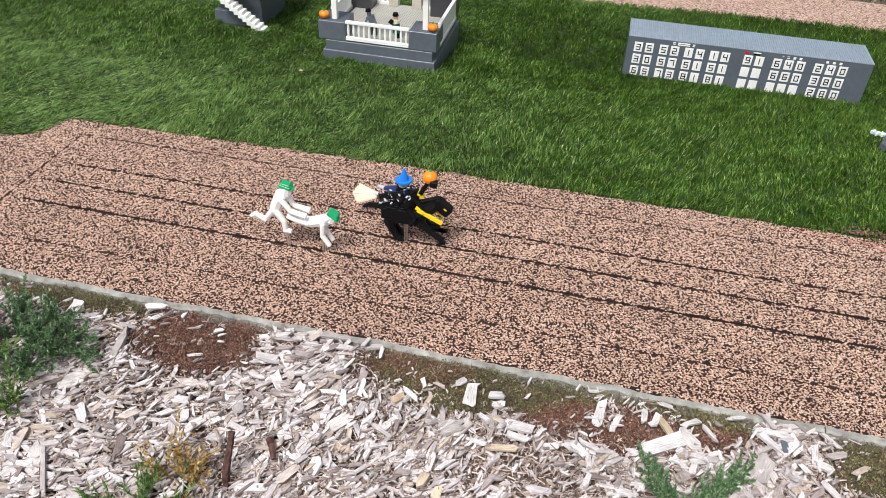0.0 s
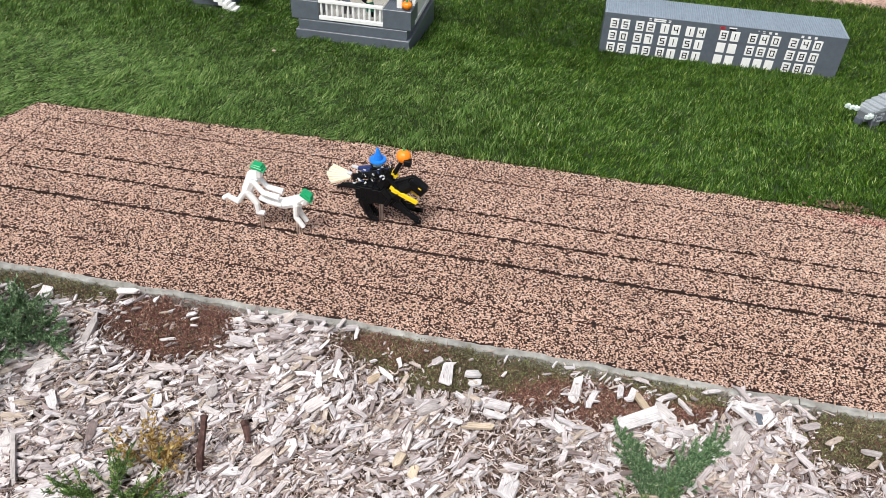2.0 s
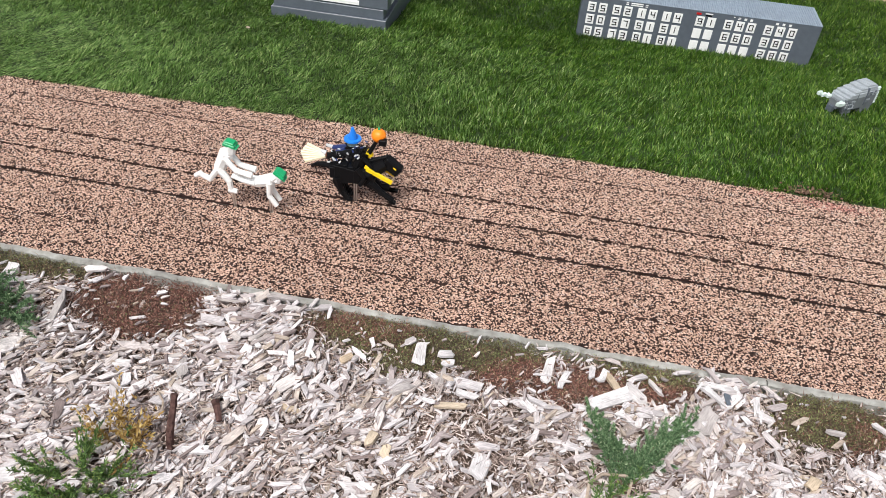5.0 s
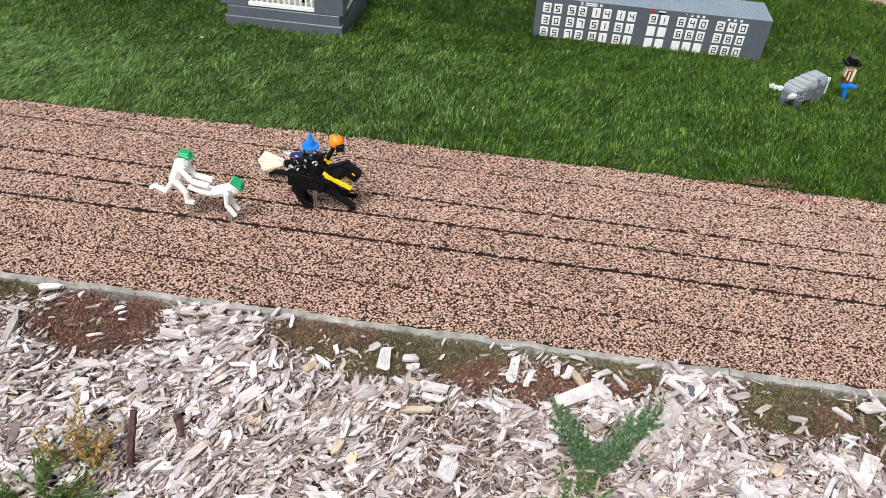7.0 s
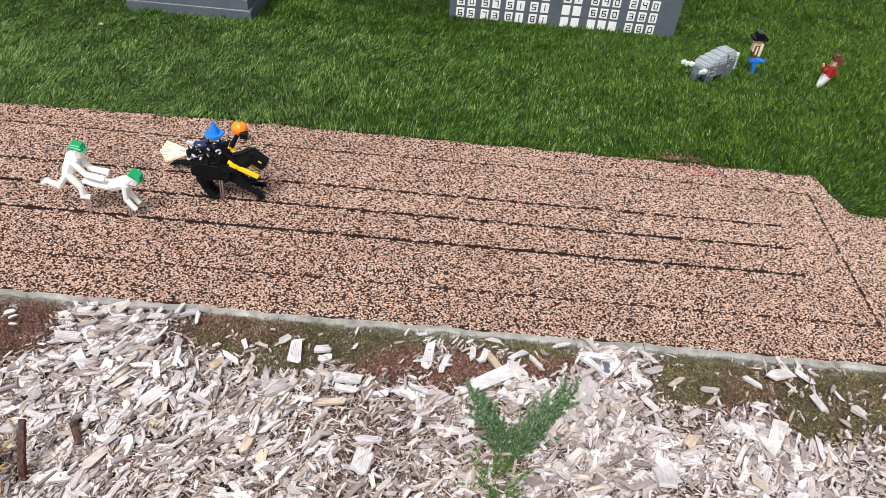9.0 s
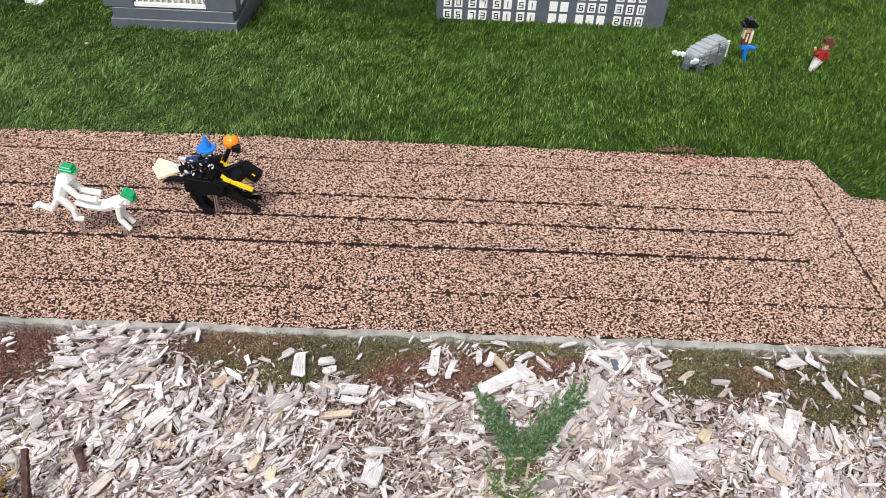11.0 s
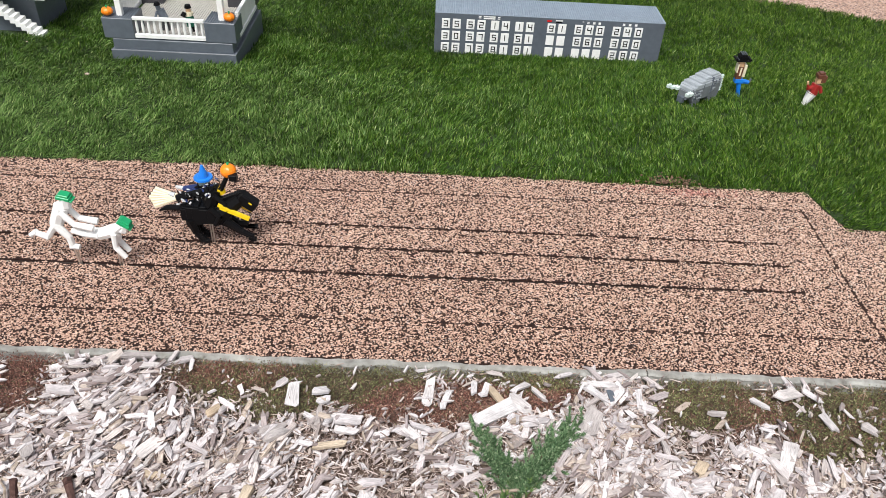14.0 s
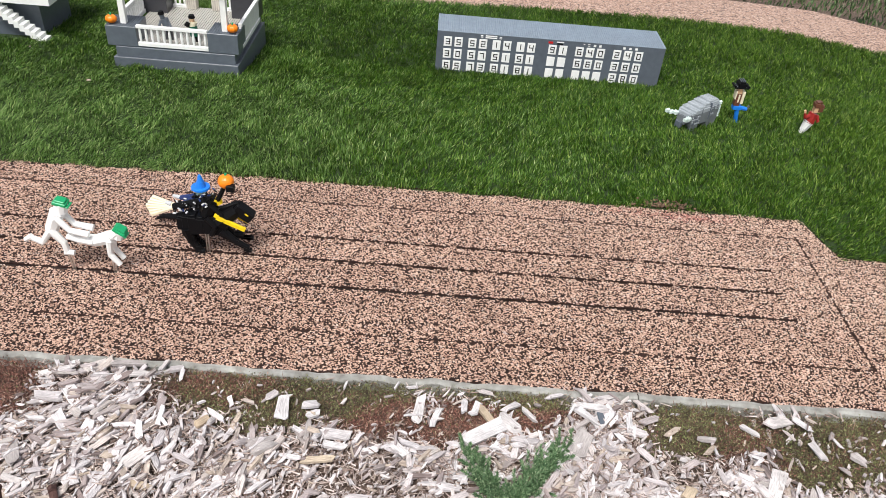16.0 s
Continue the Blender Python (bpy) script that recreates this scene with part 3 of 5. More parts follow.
def tuft(n, lo, hi, pick, size, seed, lift=0.0, width=(0.0010, 0.0026)):
    g = np.random.default_rng(seed)
    u, w = g.uniform(lo[0], hi[0], n), g.uniform(lo[1], hi[1], n)
    keep = g.random(n) < pick(u, w)
    u, w = u[keep], w[keep]
    n = len(u)
    hump = 0.5 + 0.5 * np.clip(smooth_noise(u, w, 90, 80), -1, 1)
    return blades(u, w, bed_z(u, w) + 0.001 + lift * g.random(n) * (0.35 + 0.65 * hump), g.uniform(*size, n), g.uniform(*width, n), g.normal(0, 0.9, n).clip(-1, 1) * 0.9, g.normal(0, 0.9, n).clip(-1, 1) * 0.9, seed)


V, F = tuft(260000, (-1.7, -0.20), (1.3, -0.006), lambda x, y: np.clip(moss(x, y)[0] * 1.2, 0, 1), (0.0030, 0.0075), 41, 0.014)
red_moss = tagged(raw("dry_moss", V, F, [M_RUST_MOSS]), "rust-brown dried moss mat along the kerb", "moss", kind="stuff")
V, F = tuft(260000, (-1.7, -0.20), (1.3, -0.006), lambda x, y: np.clip(moss(x, y)[1] * 1.2, 0, 1), (0.0030, 0.0075), 42, 0.014)
olive_moss = tagged(raw("creeping_groundcover", V, F, [M_OLIVE]), "olive and brown creeping ground cover along the kerb", "ground cover", kind="stuff")
V, F = tuft(6000, (-1.7, -0.20), (1.3, -0.006), lambda x, y: np.clip(sum(moss(x, y)) * 0.7, 0, 1), (0.010, 0.028), 43, 0.013, (0.0007, 0.0014))
dry_stems = tagged(raw("dry_stems", V, F, [M_SPLINT_RED]), "thin dry reddish stems tangled over the moss", "dry stems", kind="stuff")


def chip_shape(g, L, W, T):
    """One split chip: four cross sections, ragged ends. Returns verts and uvs."""
    xs = np.array([-0.5, -0.5 + g.uniform(0.05, 0.25), 0.5 - g.uniform(0.05, 0.25), 0.5]) * L
    wid = W * np.array([g.uniform(0.25, 0.95), g.uniform(0.8, 1.1), g.uniform(0.8, 1.1), g.uniform(0.15, 0.95)])
    thk = T * np.array([g.uniform(0.4, 0.9), 1.0, g.uniform(0.8, 1.1), g.uniform(0.3, 0.9)])
    cy = g.normal(0, 0.10, 4) * W
    bow = g.normal(0, 0.05) * L * (1 - (2 * xs / L) ** 2)
    slant = 0.7 * min(W, 0.007)
    skew = (g.uniform(-slant, slant), 0, 0, g.uniform(-slant, slant))
    V, U = [], []
    o = g.uniform(0, 9, 2)
    for i in range(4):
        for q, (sy, sz) in enumerate(((-1, -1), (1, -1), (1, 1), (-1, 1))):
            V.append((xs[i] + sy * skew[i] + g.normal(0, 0.03) * L * (i in (0, 3)), cy[i] + sy * wid[i] / 2 * g.uniform(0.85, 1.1), bow[i] + sz * thk[i] / 2 * g.uniform(0.7, 1.1)))
            U.append((o[0] + xs[i], o[1] + (0, W, W + T, 2 * W + T)[q]))
    return np.array(V), np.array(U)


CHIP_F = [(0, 3, 2, 1), (12, 13, 14, 15)]
for i in range(3):
    for q in range(4):
        s = (q + 1) % 4
        CHIP_F.append((4 * i + q, 4 * i + s, 4 * i + 4 + s, 4 * i + 4 + q))
CHIP_F = np.array(CHIP_F)
NEAR = (-0.55, 0.55, -0.26, -0.11)


def chip_pose(g, u, w, tilt, level):
    lie = 0.75 + 0.7 * float(smooth_noise(np.float64(u), np.float64(w), 11, 52))
    a = g.uniform(0, np.pi) if g.random() < 0.35 else g.normal(lie, 0.40)
    return Matrix.Translation((u, w, level)) @ Euler((g.normal(0, tilt), g.normal(0, tilt), a)).to_matrix().to_4x4()


rng = np.random.default_rng(23)
mulch = tagged(new("mulch_bed"), "bleached wood-chip mulch over the planting bed", "mulch bed", kind="structure")
forms = []
for q in range(24):
    L = rng.uniform(0.022, 0.044)
    v, uv = chip_shape(rng, L, L * rng.uniform(0.14, 0.34), rng.uniform(0.003, 0.006))
    forms.append((v, uv))
VV, UU, chip_spots = [], [], []
for q in range(27000):
    u, w = rng.uniform(-1.65, 1.35), -0.012 - 0.56 * rng.random()
    if w < -0.42 and not -1.15 < u < -0.40:
        continue
    red, olive = moss(np.float64(u), np.float64(w))
    if rng.random() < min(0.92, 1.15 * (red + olive) - 0.06):
        continue
    thin = float(smooth_noise(np.float64(u), np.float64(w), 16, 51))
    if rng.random() < 0.16 + 0.20 * thin or (w > -0.036 and not (0.29 < u < 0.44 or -0.66 < u < -0.42) and rng.random() < 0.8):
        continue
    big = rng.random() < 0.022
    L = rng.uniform(0.038, 0.062) if big else (0.009 + 0.028 * rng.random() ** 1.6) * (1.0 - 0.25 * thin)
    level = float(bed_z(u, w)) + 0.003 + 0.019 * rng.random()
    if red + olive > 0.25:
        L *= 0.6
    m = chip_pose(rng, u, w, 0.20, level)
    if L > 0.022 and level > float(bed_z(u, w)) + 0.013 and NEAR[0] < u < NEAR[1] and NEAR[2] < w < NEAR[3] and len(chip_spots) < 270:
        chip_spots.append(m)
        continue
    v, uv = chip_shape(rng, L, max(0.0026, L * (0.15 + 0.30 * rng.random() ** 1.4)), rng.uniform(0.0018, 0.0055))
    VV.append(v @ np.array(m.to_3x3()).T + np.array(m.translation))
    UU.append(uv)
VV, UU = np.concatenate(VV), np.concatenate(UU)
F = (np.arange(len(VV) // 16)[:, None, None] * 16 + CHIP_F[None]).reshape(-1, 4)
tagged(raw("wood_chips", VV, F, [M_WOOD], mulch, uvs=UU), "", "", kind="stuff")

# fine splinters and shreds between the chips
n = 76000
u, w = rng.uniform(-1.65, 1.35, n), -0.012 - 0.56 * rng.random(n)
red, olive = moss(u, w)
keep = (rng.random(n) > 1.3 * (red + olive) - 0.04) & (rng.random(n) < np.clip(-w * 14, 0.05, 1)) & ((w > -0.42) | ((u > -1.15) & (u < -0.40)))
u, w = u[keep], w[keep]
n = len(u)
L, a = 0.004 + 0.020 * rng.random(n) ** 1.7, rng.uniform(0, np.pi, n)
wd = rng.uniform(0.0012, 0.0036, n)
ex = np.stack([np.cos(a), np.sin(a), rng.normal(0, 0.15, n)], -1) * (L / 2)[:, None]
ey = np.stack([-np.sin(a), np.cos(a), 0 * a], -1) * (wd / 2)[:, None]
ez = np.array([0, 0, 1.0]) * (wd * 0.5)[:, None]
c = np.stack([u, w, bed_z(u, w) + 0.002 + 0.019 * rng.random(n)], -1)
V = np.stack([c - ex - ey, c + ex - ey * 0.3, c + ex + ey * 0.4, c - ex + ey, c - ex * 0.9 + ez, c + ex * 0.85 + ez], 1).reshape(-1, 3)
f = np.array([(0, 1, 5), (0, 5, 4), (2, 3, 4), (2, 4, 5)])
F = (np.arange(n)[:, None, None] * 6 + f[None]).reshape(-1, 3)
tagged(raw("wood_splinters", V, F, [M_SPLINT], mulch), "", "", kind="stuff")


# ---- scoreboard ----
SEGMENTS = {"0": "abcdef", "1": "v", "2": "abged", "3": "abgcd", "4": "fgbc", "5": "afgcd", "6": "afgedc", "7": "abc", "8": "abcdefg", "9": "abfgcd"}


def digit(bm, ch, cx, cz, y, w=0.0125, h=0.019, t=0.0030):
    """A squared digit built of flat bars, standing in the plane y."""
    bars = {"a": (-w, h, w, h), "g": (-w, 0, w, 0), "d": (-w, -h, w, -h), "f": (-w, 0, -w, h), "b": (w, 0, w, h), "e": (-w, -h, -w, 0), "c": (w, -h, w, 0), "v": (0, -h, 0, h)}
    for s in SEGMENTS[ch]:
        x0, z0, x1, z1 = [q / 2 for q in bars[s]]
        box(bm, (cx + x0 - t / 2, y - 0.0012, cz + z0 - t / 2), (cx + x1 + t / 2, y, cz + z1 + t / 2))


bx0, bx1, by0, by1, bz0, bz1 = -0.015, 0.815, 1.688, 1.857, -0.125, 0.031
board = thing("scoreboard", (0.4, 1.77, bz0), "slate-grey brick-built scoreboard with white number tiles on the lawn", "scoreboard")
off = Vector((-0.4, -1.77, -bz0))


def at_board(lo, hi):
    return tuple(Vector(lo) + off), tuple(Vector(hi) + off)


bm = bmesh.new()
box(bm, *at_board((bx0, by0, bz0), (bx1, by1, bz1 - 0.0032)), 0.0008)
part("body", bm, M_GREY, board)
bm = bmesh.new()
box(bm, *at_board((bx0, by0 - 0.0006, bz1 - 0.0030), (bx1 + 0.0006, by1, bz1)), 0.0006)
part("roof_plate", bm, M_GREY_SKYLIT, board, "studded roof plate")
gxs, gys = np.arange(bx0 + 0.004, bx1 - 0.002, 0.008), np.arange(by0 + 0.004, by1 - 0.002, 0.008)
V, F = studs([(q - 0.4, s - 1.77, bz1 - bz0 - 0.0002) for q in gxs for s in gys], r=0.0025, h=0.0018)
tagged(raw("roof_studs", V, F, [M_GREY_SKYLIT], board), kind="stuff")
TILE_X = (0.010, 0.049, 0.099, 0.138, 0.187, 0.226, 0.275, 0.314, 0.391, 0.430, 0.490, 0.529, 0.568, 0.628, 0.668, 0.708)
ROWS = (("3552141491640240", 0.0100), ("30575151  660380", -0.0350), ("65738181     280", -0.0800))
bm = bmesh.new()
box(bm, (-0.0145, -0.0016, -0.036), (0.0145, 0, 0), 0.0005)
tile_mesh = bpy.data.meshes.new("number_tile")
bm.to_mesh(tile_mesh)
bm.free()
tile_mesh.materials.append(M_WHITE)
for text, zt in ROWS:
    for ch, tx in zip(text, TILE_X):
        tile = new("number_tile", tile_mesh)
        tile.parent = board
        tile.location = Vector((tx + 0.0145, by0 - 0.0002, zt)) + off
        if ch != " ":
            bm = bmesh.new()
            digit(bm, ch, 0, -0.018, -0.0012)
            part("digit", bm, M_BLACK, tile)
# heading strips that cannot be read, and a small red mark
for x, z, w, h, mt in ((0.396, 0.0185, 0.017, 0.007, M_RED), (0.431, 0.0215, 0.026, 0.004, M_WHITE), (0.431, 0.0150, 0.022, 0.004, M_BLACK),
                       (0.146, 0.0230, 0.009, 0.003, M_WHITE), (0.146, 0.0175, 0.009, 0.003, M_WHITE), (0.180, 0.0230, 0.042, 0.004, M_WHITE), (0.180, 0.0165, 0.042, 0.004, M_WHITE),
                       (0.214, 0.0220, 0.009, 0.003, M_WHITE), (0.214, 0.0165, 0.009, 0.003, M_WHITE), (0.518, 0.0215, 0.006, 0.002, M_WHITE), (0.536, 0.0215, 0.009, 0.002, M_WHITE),
                       (0.536, 0.0160, 0.009, 0.002, M_WHITE), (0.557, 0.0185, 0.009, 0.008, M_WHITE), (0.577, 0.0185, 0.009, 0.008, M_WHITE), (0.665, 0.0185, 0.009, 0.008, M_WHITE),
                       (0.687, 0.0185, 0.009, 0.008, M_WHITE), (0.709, 0.0185, 0.009, 0.008, M_WHITE)):
    bm = bmesh.new()
    box(bm, *at_board((x - w / 2, by0 - 0.0014, z - h / 2), (x + w / 2, by0 - 0.0002, z + h / 2)))
    part("heading_strip", bm, mt, board)


# ---- gazebo ----
GX, GY, GZ = -0.847, 1.53, -0.06
gaz = thing("gazebo", (GX, GY, GZ), "grey and white brick-built bandstand porch on the lawn", "gazebo")


def gpart(name, boxes, mat, label="", bevel=0.0008):
    bm = bmesh.new()
    for lo, hi in boxes:
        o = Vector((GX, GY, GZ))
        box(bm, tuple(Vector(lo) - o), tuple(Vector(hi) - o), bevel)
    return part(name, bm, mat, gaz, label)


gpart("base_step", [((-1.046, 1.330, -0.13), (-0.648, 1.735, -0.011))], M_GREY)
gpart("base_trim", [((-1.046, 1.3295, -0.0108), (-0.648, 1.332, -0.0092)), ((-0.650, 1.332, -0.0108), (-0.6475, 1.735, -0.0092))], M_GREY)
gpart("plinth", [((-1.038, 1.340, -0.0105), (-0.658, 1.727, 0.022))], M_GREY)
gpart("deck", [((-1.030, 1.355, 0.0225), (-0.668, 1.720, 0.0255))], M_CHARCOAL)
for q in range(44):
    x = -1.028 + q * 0.0082
    gpart("deck_plank", [((x, 1.357, 0.0257), (x + 0.0058, 1.718, 0.0292))], M_DECK, bevel=0.0)
for x0, x1, y0, y1, zt, mt in ((-1.062, -0.966, 1.342, 1.440, 0.088, M_GREY), (-0.742, -0.645, 1.342, 1.440, 0.088, M_GREY),
                               (-1.055, -0.965, 1.640, 1.728, 0.105, M_CHARCOAL), (-0.740, -0.650, 1.640, 1.728, 0.105, M_CHARCOAL)):
    gpart("corner_pier", [((x0, y0, 0.0235), (x1, y1, zt))], mt, bevel=0.0012)
    spots = [(x - GX, y - GY, zt - GZ) for x in np.arange(x0 + 0.005, x1, 0.008) for y in np.arange(y0 + 0.005, y1, 0.008)]
    V, F = studs(spots)
    tagged(raw("pier_studs", V, F, [mt], gaz), kind="stuff")


def railing(a, b, z0, z1, count, solid=False):
    """A white railing between a and b: bottom and top rails with turned balusters."""
    a, b = Vector((*a, 0)), Vector((*b, 0))
    d = (b - a)
    m = Matrix.Translation((a + b) / 2 - Vector((GX, GY, GZ))) @ Matrix.Rotation(math.atan2(d.y, d.x), 4, "Z")
    L = d.length / 2
    bm = bmesh.new()
    box(bm, (-L, -0.006, z1 - 0.010), (L, 0.006, z1), 0.001, m=m)
    part("top_rail", bm, M_WHITE, gaz)
    bm = bmesh.new()
    box(bm, (-L, -0.006, z0), (L, 0.006, z0 + 0.013), 0.001, m=m)
    part("bottom_rail", bm, M_WHITE, gaz)
    if solid:
        bm = bmesh.new()
        box(bm, (-L, -0.003, z0 + 0.0132), (L, 0.003, z1 - 0.0102), 0, m=m)
        part("side_panel", bm, M_WHITE, gaz)
        return
    for q in range(count):
        x = -L + (q + 0.5) * 2 * L / count
        bm = bmesh.new()
        zm = (z0 + z1) / 2
        limb(bm, (x, 0, z0 + 0.0125), (x, 0, zm), 0.0075, 0.0095, n=8)
        limb(bm, (x, 0, zm), (x, 0, z1 - 0.0095), 0.0095, 0.0060, n=8)
        for v in bm.verts:
            v.co = m @ v.co
        part("baluster", bm, M_WHITE, gaz)


railing((-0.966, 1.350), (-0.742, 1.350), 0.026, 0.094, 12)
railing((-1.045, 1.440), (-1.045, 1.640), 0.026, 0.100, 12)
railing((-0.650, 1.400), (-0.650, 1.655), 0.022, 0.104, 0, solid=True)
railing((-0.965, 1.712), (-0.900, 1.712), 0.026, 0.100, 4)
railing((-0.800, 1.712), (-0.740, 1.712), 0.026, 0.100, 4)
for x in (-0.896, -0.806):
    gpart("door_post", [((x - 0.018, 1.695, 0.0295), (x + 0.018, 1.725, 0.150))], M_PALE_TAN, "pale tan ribbed door post", bevel=0.002)
    for q in range(5):
        gpart("rib", [((x - 0.017 + q * 0.0074, 1.692, 0.031), (x - 0.0125 + q * 0.0074, 1.6948, 0.149))], M_PALE_TAN, bevel=0.0005)
for x, y in ((-1.010, 1.372), (-0.690, 1.372)):
    gpart("roof_post", [((x - 0.009, y - 0.009, 0.0885), (x + 0.009, y + 0.009, 0.2075))], M_WHITE, bevel=0.001)
gpart("roof_beam", [((-1.05, 1.352, 0.208), (-0.650, 1.392, 0.224))], M_CREAM, "cream roof beam")


def pumpkin(at, label):
    bm = bmesh.new()
    n = 9
    bmesh.ops.create_uvsphere(bm, u_segments=36, v_segments=12, radius=1.0)
    for v in bm.verts:
        a = math.atan2(v.co.y, v.co.x)
        k = 0.0178 * (1 - 0.12 * (1 - abs(math.sin(a * n / 2))) ** 2)
        v.co = Vector((v.co.x * k, v.co.y * k, (v.co.z + 1) * 0.0135 * (1 - 0.12 * (v.co.z > 0.9))))
    t = thing("toy_pumpkin", at, label, "pumpkin", "pumpkins on the bandstand")
    part("flesh", bm, M_ORANGE, t, smooth=True)
    bm = bmesh.new()
    limb(bm, (0, 0, 0.0255), (0.001, 0, 0.0325), 0.006, 0.0045)
    part("stem", bm, M_GREEN, t, "green stem")
    return t


pumpkin((-1.046, 1.362, 0.0895), "round orange toy pumpkin with green stem on grey pier")
pumpkin((-0.664, 1.362, 0.0895), "round orange toy pumpkin beside a white roof post")


def figure(name, boxes, mats, label, category, extra=None, group="", slim=1.12):
    """A brick-built figurine: one mesh of limbs given as (a, b, width a, width b, material index)."""
    bm = bmesh.new()
    for a, b, wa, wb, mi in boxes:
        limb(bm, a, b, wa * slim, wb * slim, mi)
    if extra:
        extra(bm)
    return tagged(part(name, bm, mats, None), label, category, group)


# two band figures on the deck
figure("toy_figurine", [((-0.878, 1.41, 0.0295), (-0.880, 1.41, 0.066), 0.009, 0.013, 0), ((-0.896, 1.41, 0.0295), (-0.888, 1.41, 0.066), 0.009, 0.013, 0),
                        ((-0.884, 1.41, 0.064), (-0.896, 1.41, 0.098), 0.026, 0.026, 1), ((-0.905, 1.405, 0.092), (-0.912, 1.395, 0.070), 0.008, 0.007, 1),
                        ((-0.886, 1.41, 0.092), (-0.872, 1.40, 0.075), 0.008, 0.007, 1), ((-0.900, 1.41, 0.098), (-0.903, 1.41, 0.114), 0.015, 0.015, 1), ((-0.903, 1.41, 0.112), (-0.904, 1.41, 0.122), 0.022, 0.014, 2)],
       [M_CHARCOAL, M_GREY, M_BLACK], "grey brick figurine in a black hat on the deck", "figurine", group="deck figurines", slim=1.05)
figure("toy_figurine", [((-0.796, 1.41, 0.0295), (-0.798, 1.41, 0.058), 0.009, 0.011, 0), ((-0.808, 1.41, 0.0295), (-0.806, 1.41, 0.058), 0.009, 0.011, 0),
                        ((-0.802, 1.41, 0.050), (-0.806, 1.41, 0.082), 0.030, 0.026, 1), ((-0.806, 1.41, 0.080), (-0.800, 1.41, 0.096), 0.024, 0.020, 2),
                        ((-0.815, 1.40, 0.096), (-0.822, 1.395, 0.084), 0.012, 0.016, 0), ((-0.806, 1.41, 0.096), (-0.806, 1.41, 0.110), 0.016, 0.016, 3), ((-0.806, 1.41, 0.108), (-0.806, 1.41, 0.118), 0.022, 0.016, 0)],
       [M_BLACK, M_DKGREEN, M_CREAM, M_SKIN], "brick figurine in green skirt and cream top on deck", "figurine", group="deck figurines", slim=1.05)


# ---- house with white stair ----
HX, HY, HZ = -1.6, 1.7, -0.11
house = thing("model_house", (HX, HY, HZ), "grey model house with white platform and outdoor stair", "model house")


def hpart(name, boxes, mat, label="", bevel=0.0008):
    bm = bmesh.new()
    o = Vector((HX, HY, HZ))
    for lo, hi in boxes:
        box(bm, tuple(Vector(lo) - o), tuple(Vector(hi) - o), bevel)
    return part(name, bm, mat, house, label)


hpart("wall", [((-1.555, 1.585, -0.14), (-1.385, 1.80, 0.062))], M_GREY)
hpart("wall_base", [((-1.565, 1.555, -0.14), (-1.455, 1.5845, -0.012)), ((-1.4548, 1.555, -0.14), (-1.415, 1.5845, -0.04))], M_GREY)
hpart("platform", [((-1.575, 1.525, 0.0625), (-1.318, 1.83, 0.0865))], M_WHITE, "white platform")
for q in range(1, 12):
    x1 = -1.336 - q * 0.0158
    z1 = -0.062 + q * 0.0118
    hpart("step", [((x1 - 0.0158, 1.508, z1 - 0.024), (x1 + 0.002, 1.5535, z1))], M_WHITE, bevel=0.0006)
for q in range(15):
    x = -1.345 - q * 0.015
    bm = bmesh.new()
    o = Vector((HX, HY, HZ))
    limb(bm, Vector((x, 1.535, 0.086)) - o, Vector((x, 1.535, 0.135)) - o, 0.0075, 0.0065)
    part("baluster", bm, M_WHITE, house)
hpart("top_rail", [((-1.575, 1.529, 0.1352), (-1.318, 1.541, 0.145))], M_WHITE)
figure("stair_litter", [((-1.325, 1.545, -0.083), (-1.312, 1.555, -0.075), 0.012, 0.007, 0)], [M_GREY_LIGHT], "small pale grey brick scrap by the stair", "brick scrap")


# ---- bull, man and girl on the grass ----
def brick_boxes(name, cells, mats, m, label, category):
    """An animal built of studded bricks: boxes in stud units, with studs on their tops."""
    bm = bmesh.new()
    spots = {q: [] for q in range(len(mats))}
    S = 0.008
    for (x0, y0, z0, x1, y1, z1, mi) in cells:
        box(bm, (x0 * S, y0 * S, z0 * S), (x1 * S, y1 * S, z1 * S), 0.0004, mi)
        for gx_ in np.arange(x0 + 0.5, x1, 1):
            for gy_ in np.arange(y0 + 0.5, y1, 1):
                covered = any(c[0] <= gx_ <= c[3] and c[1] <= gy_ <= c[4] and c[2] <= z1 + 0.01 < c[5] for c in cells)
                if not covered:
                    vs = bmesh.ops.create_cone(bm, cap_ends=True, segments=6, radius1=0.0025, radius2=0.0025, depth=0.0018)["verts"]
                    for v in vs:
                        v.co += Vector((float(gx_) * S, float(gy_) * S, z1 * S + 0.0008))
                    for f in {f for v in vs for f in v.link_faces}:
                        f.material_index = mi
    ob = part(name, bm, mats, None)
    ob.matrix_world = m
    return tagged(ob, label, category)


BULL = [(0, -3.5, 4.5, 16, 3.5, 9, 0), (0.5, -3.5, 0, 3.2, -1, 4.5, 0), (1, 1, 0, 3.4, 3.5, 4.5, 0), (3.2, -3.4, 3, 5, 3.4, 4.5, 0), (10, -3.4, 2, 15.8, 3.4, 4.5, 0), (11.5, -3.4, 0, 14, -1, 2, 0), (12, 1, 0, 14.6, 3.4, 2, 0)]
BULL += [(0, -3.5, 9, 16, 3.5, 9.8, 1), (1.5, -3.5, 9.8, 16, 3.5, 10.6, 1), (4, -3.2, 10.6, 16, 3.2, 11.4, 1), (7, -3, 11.4, 15.8, 3, 12.2, 1), (10, -2.6, 12.2, 15, 2.6, 12.9, 1)]
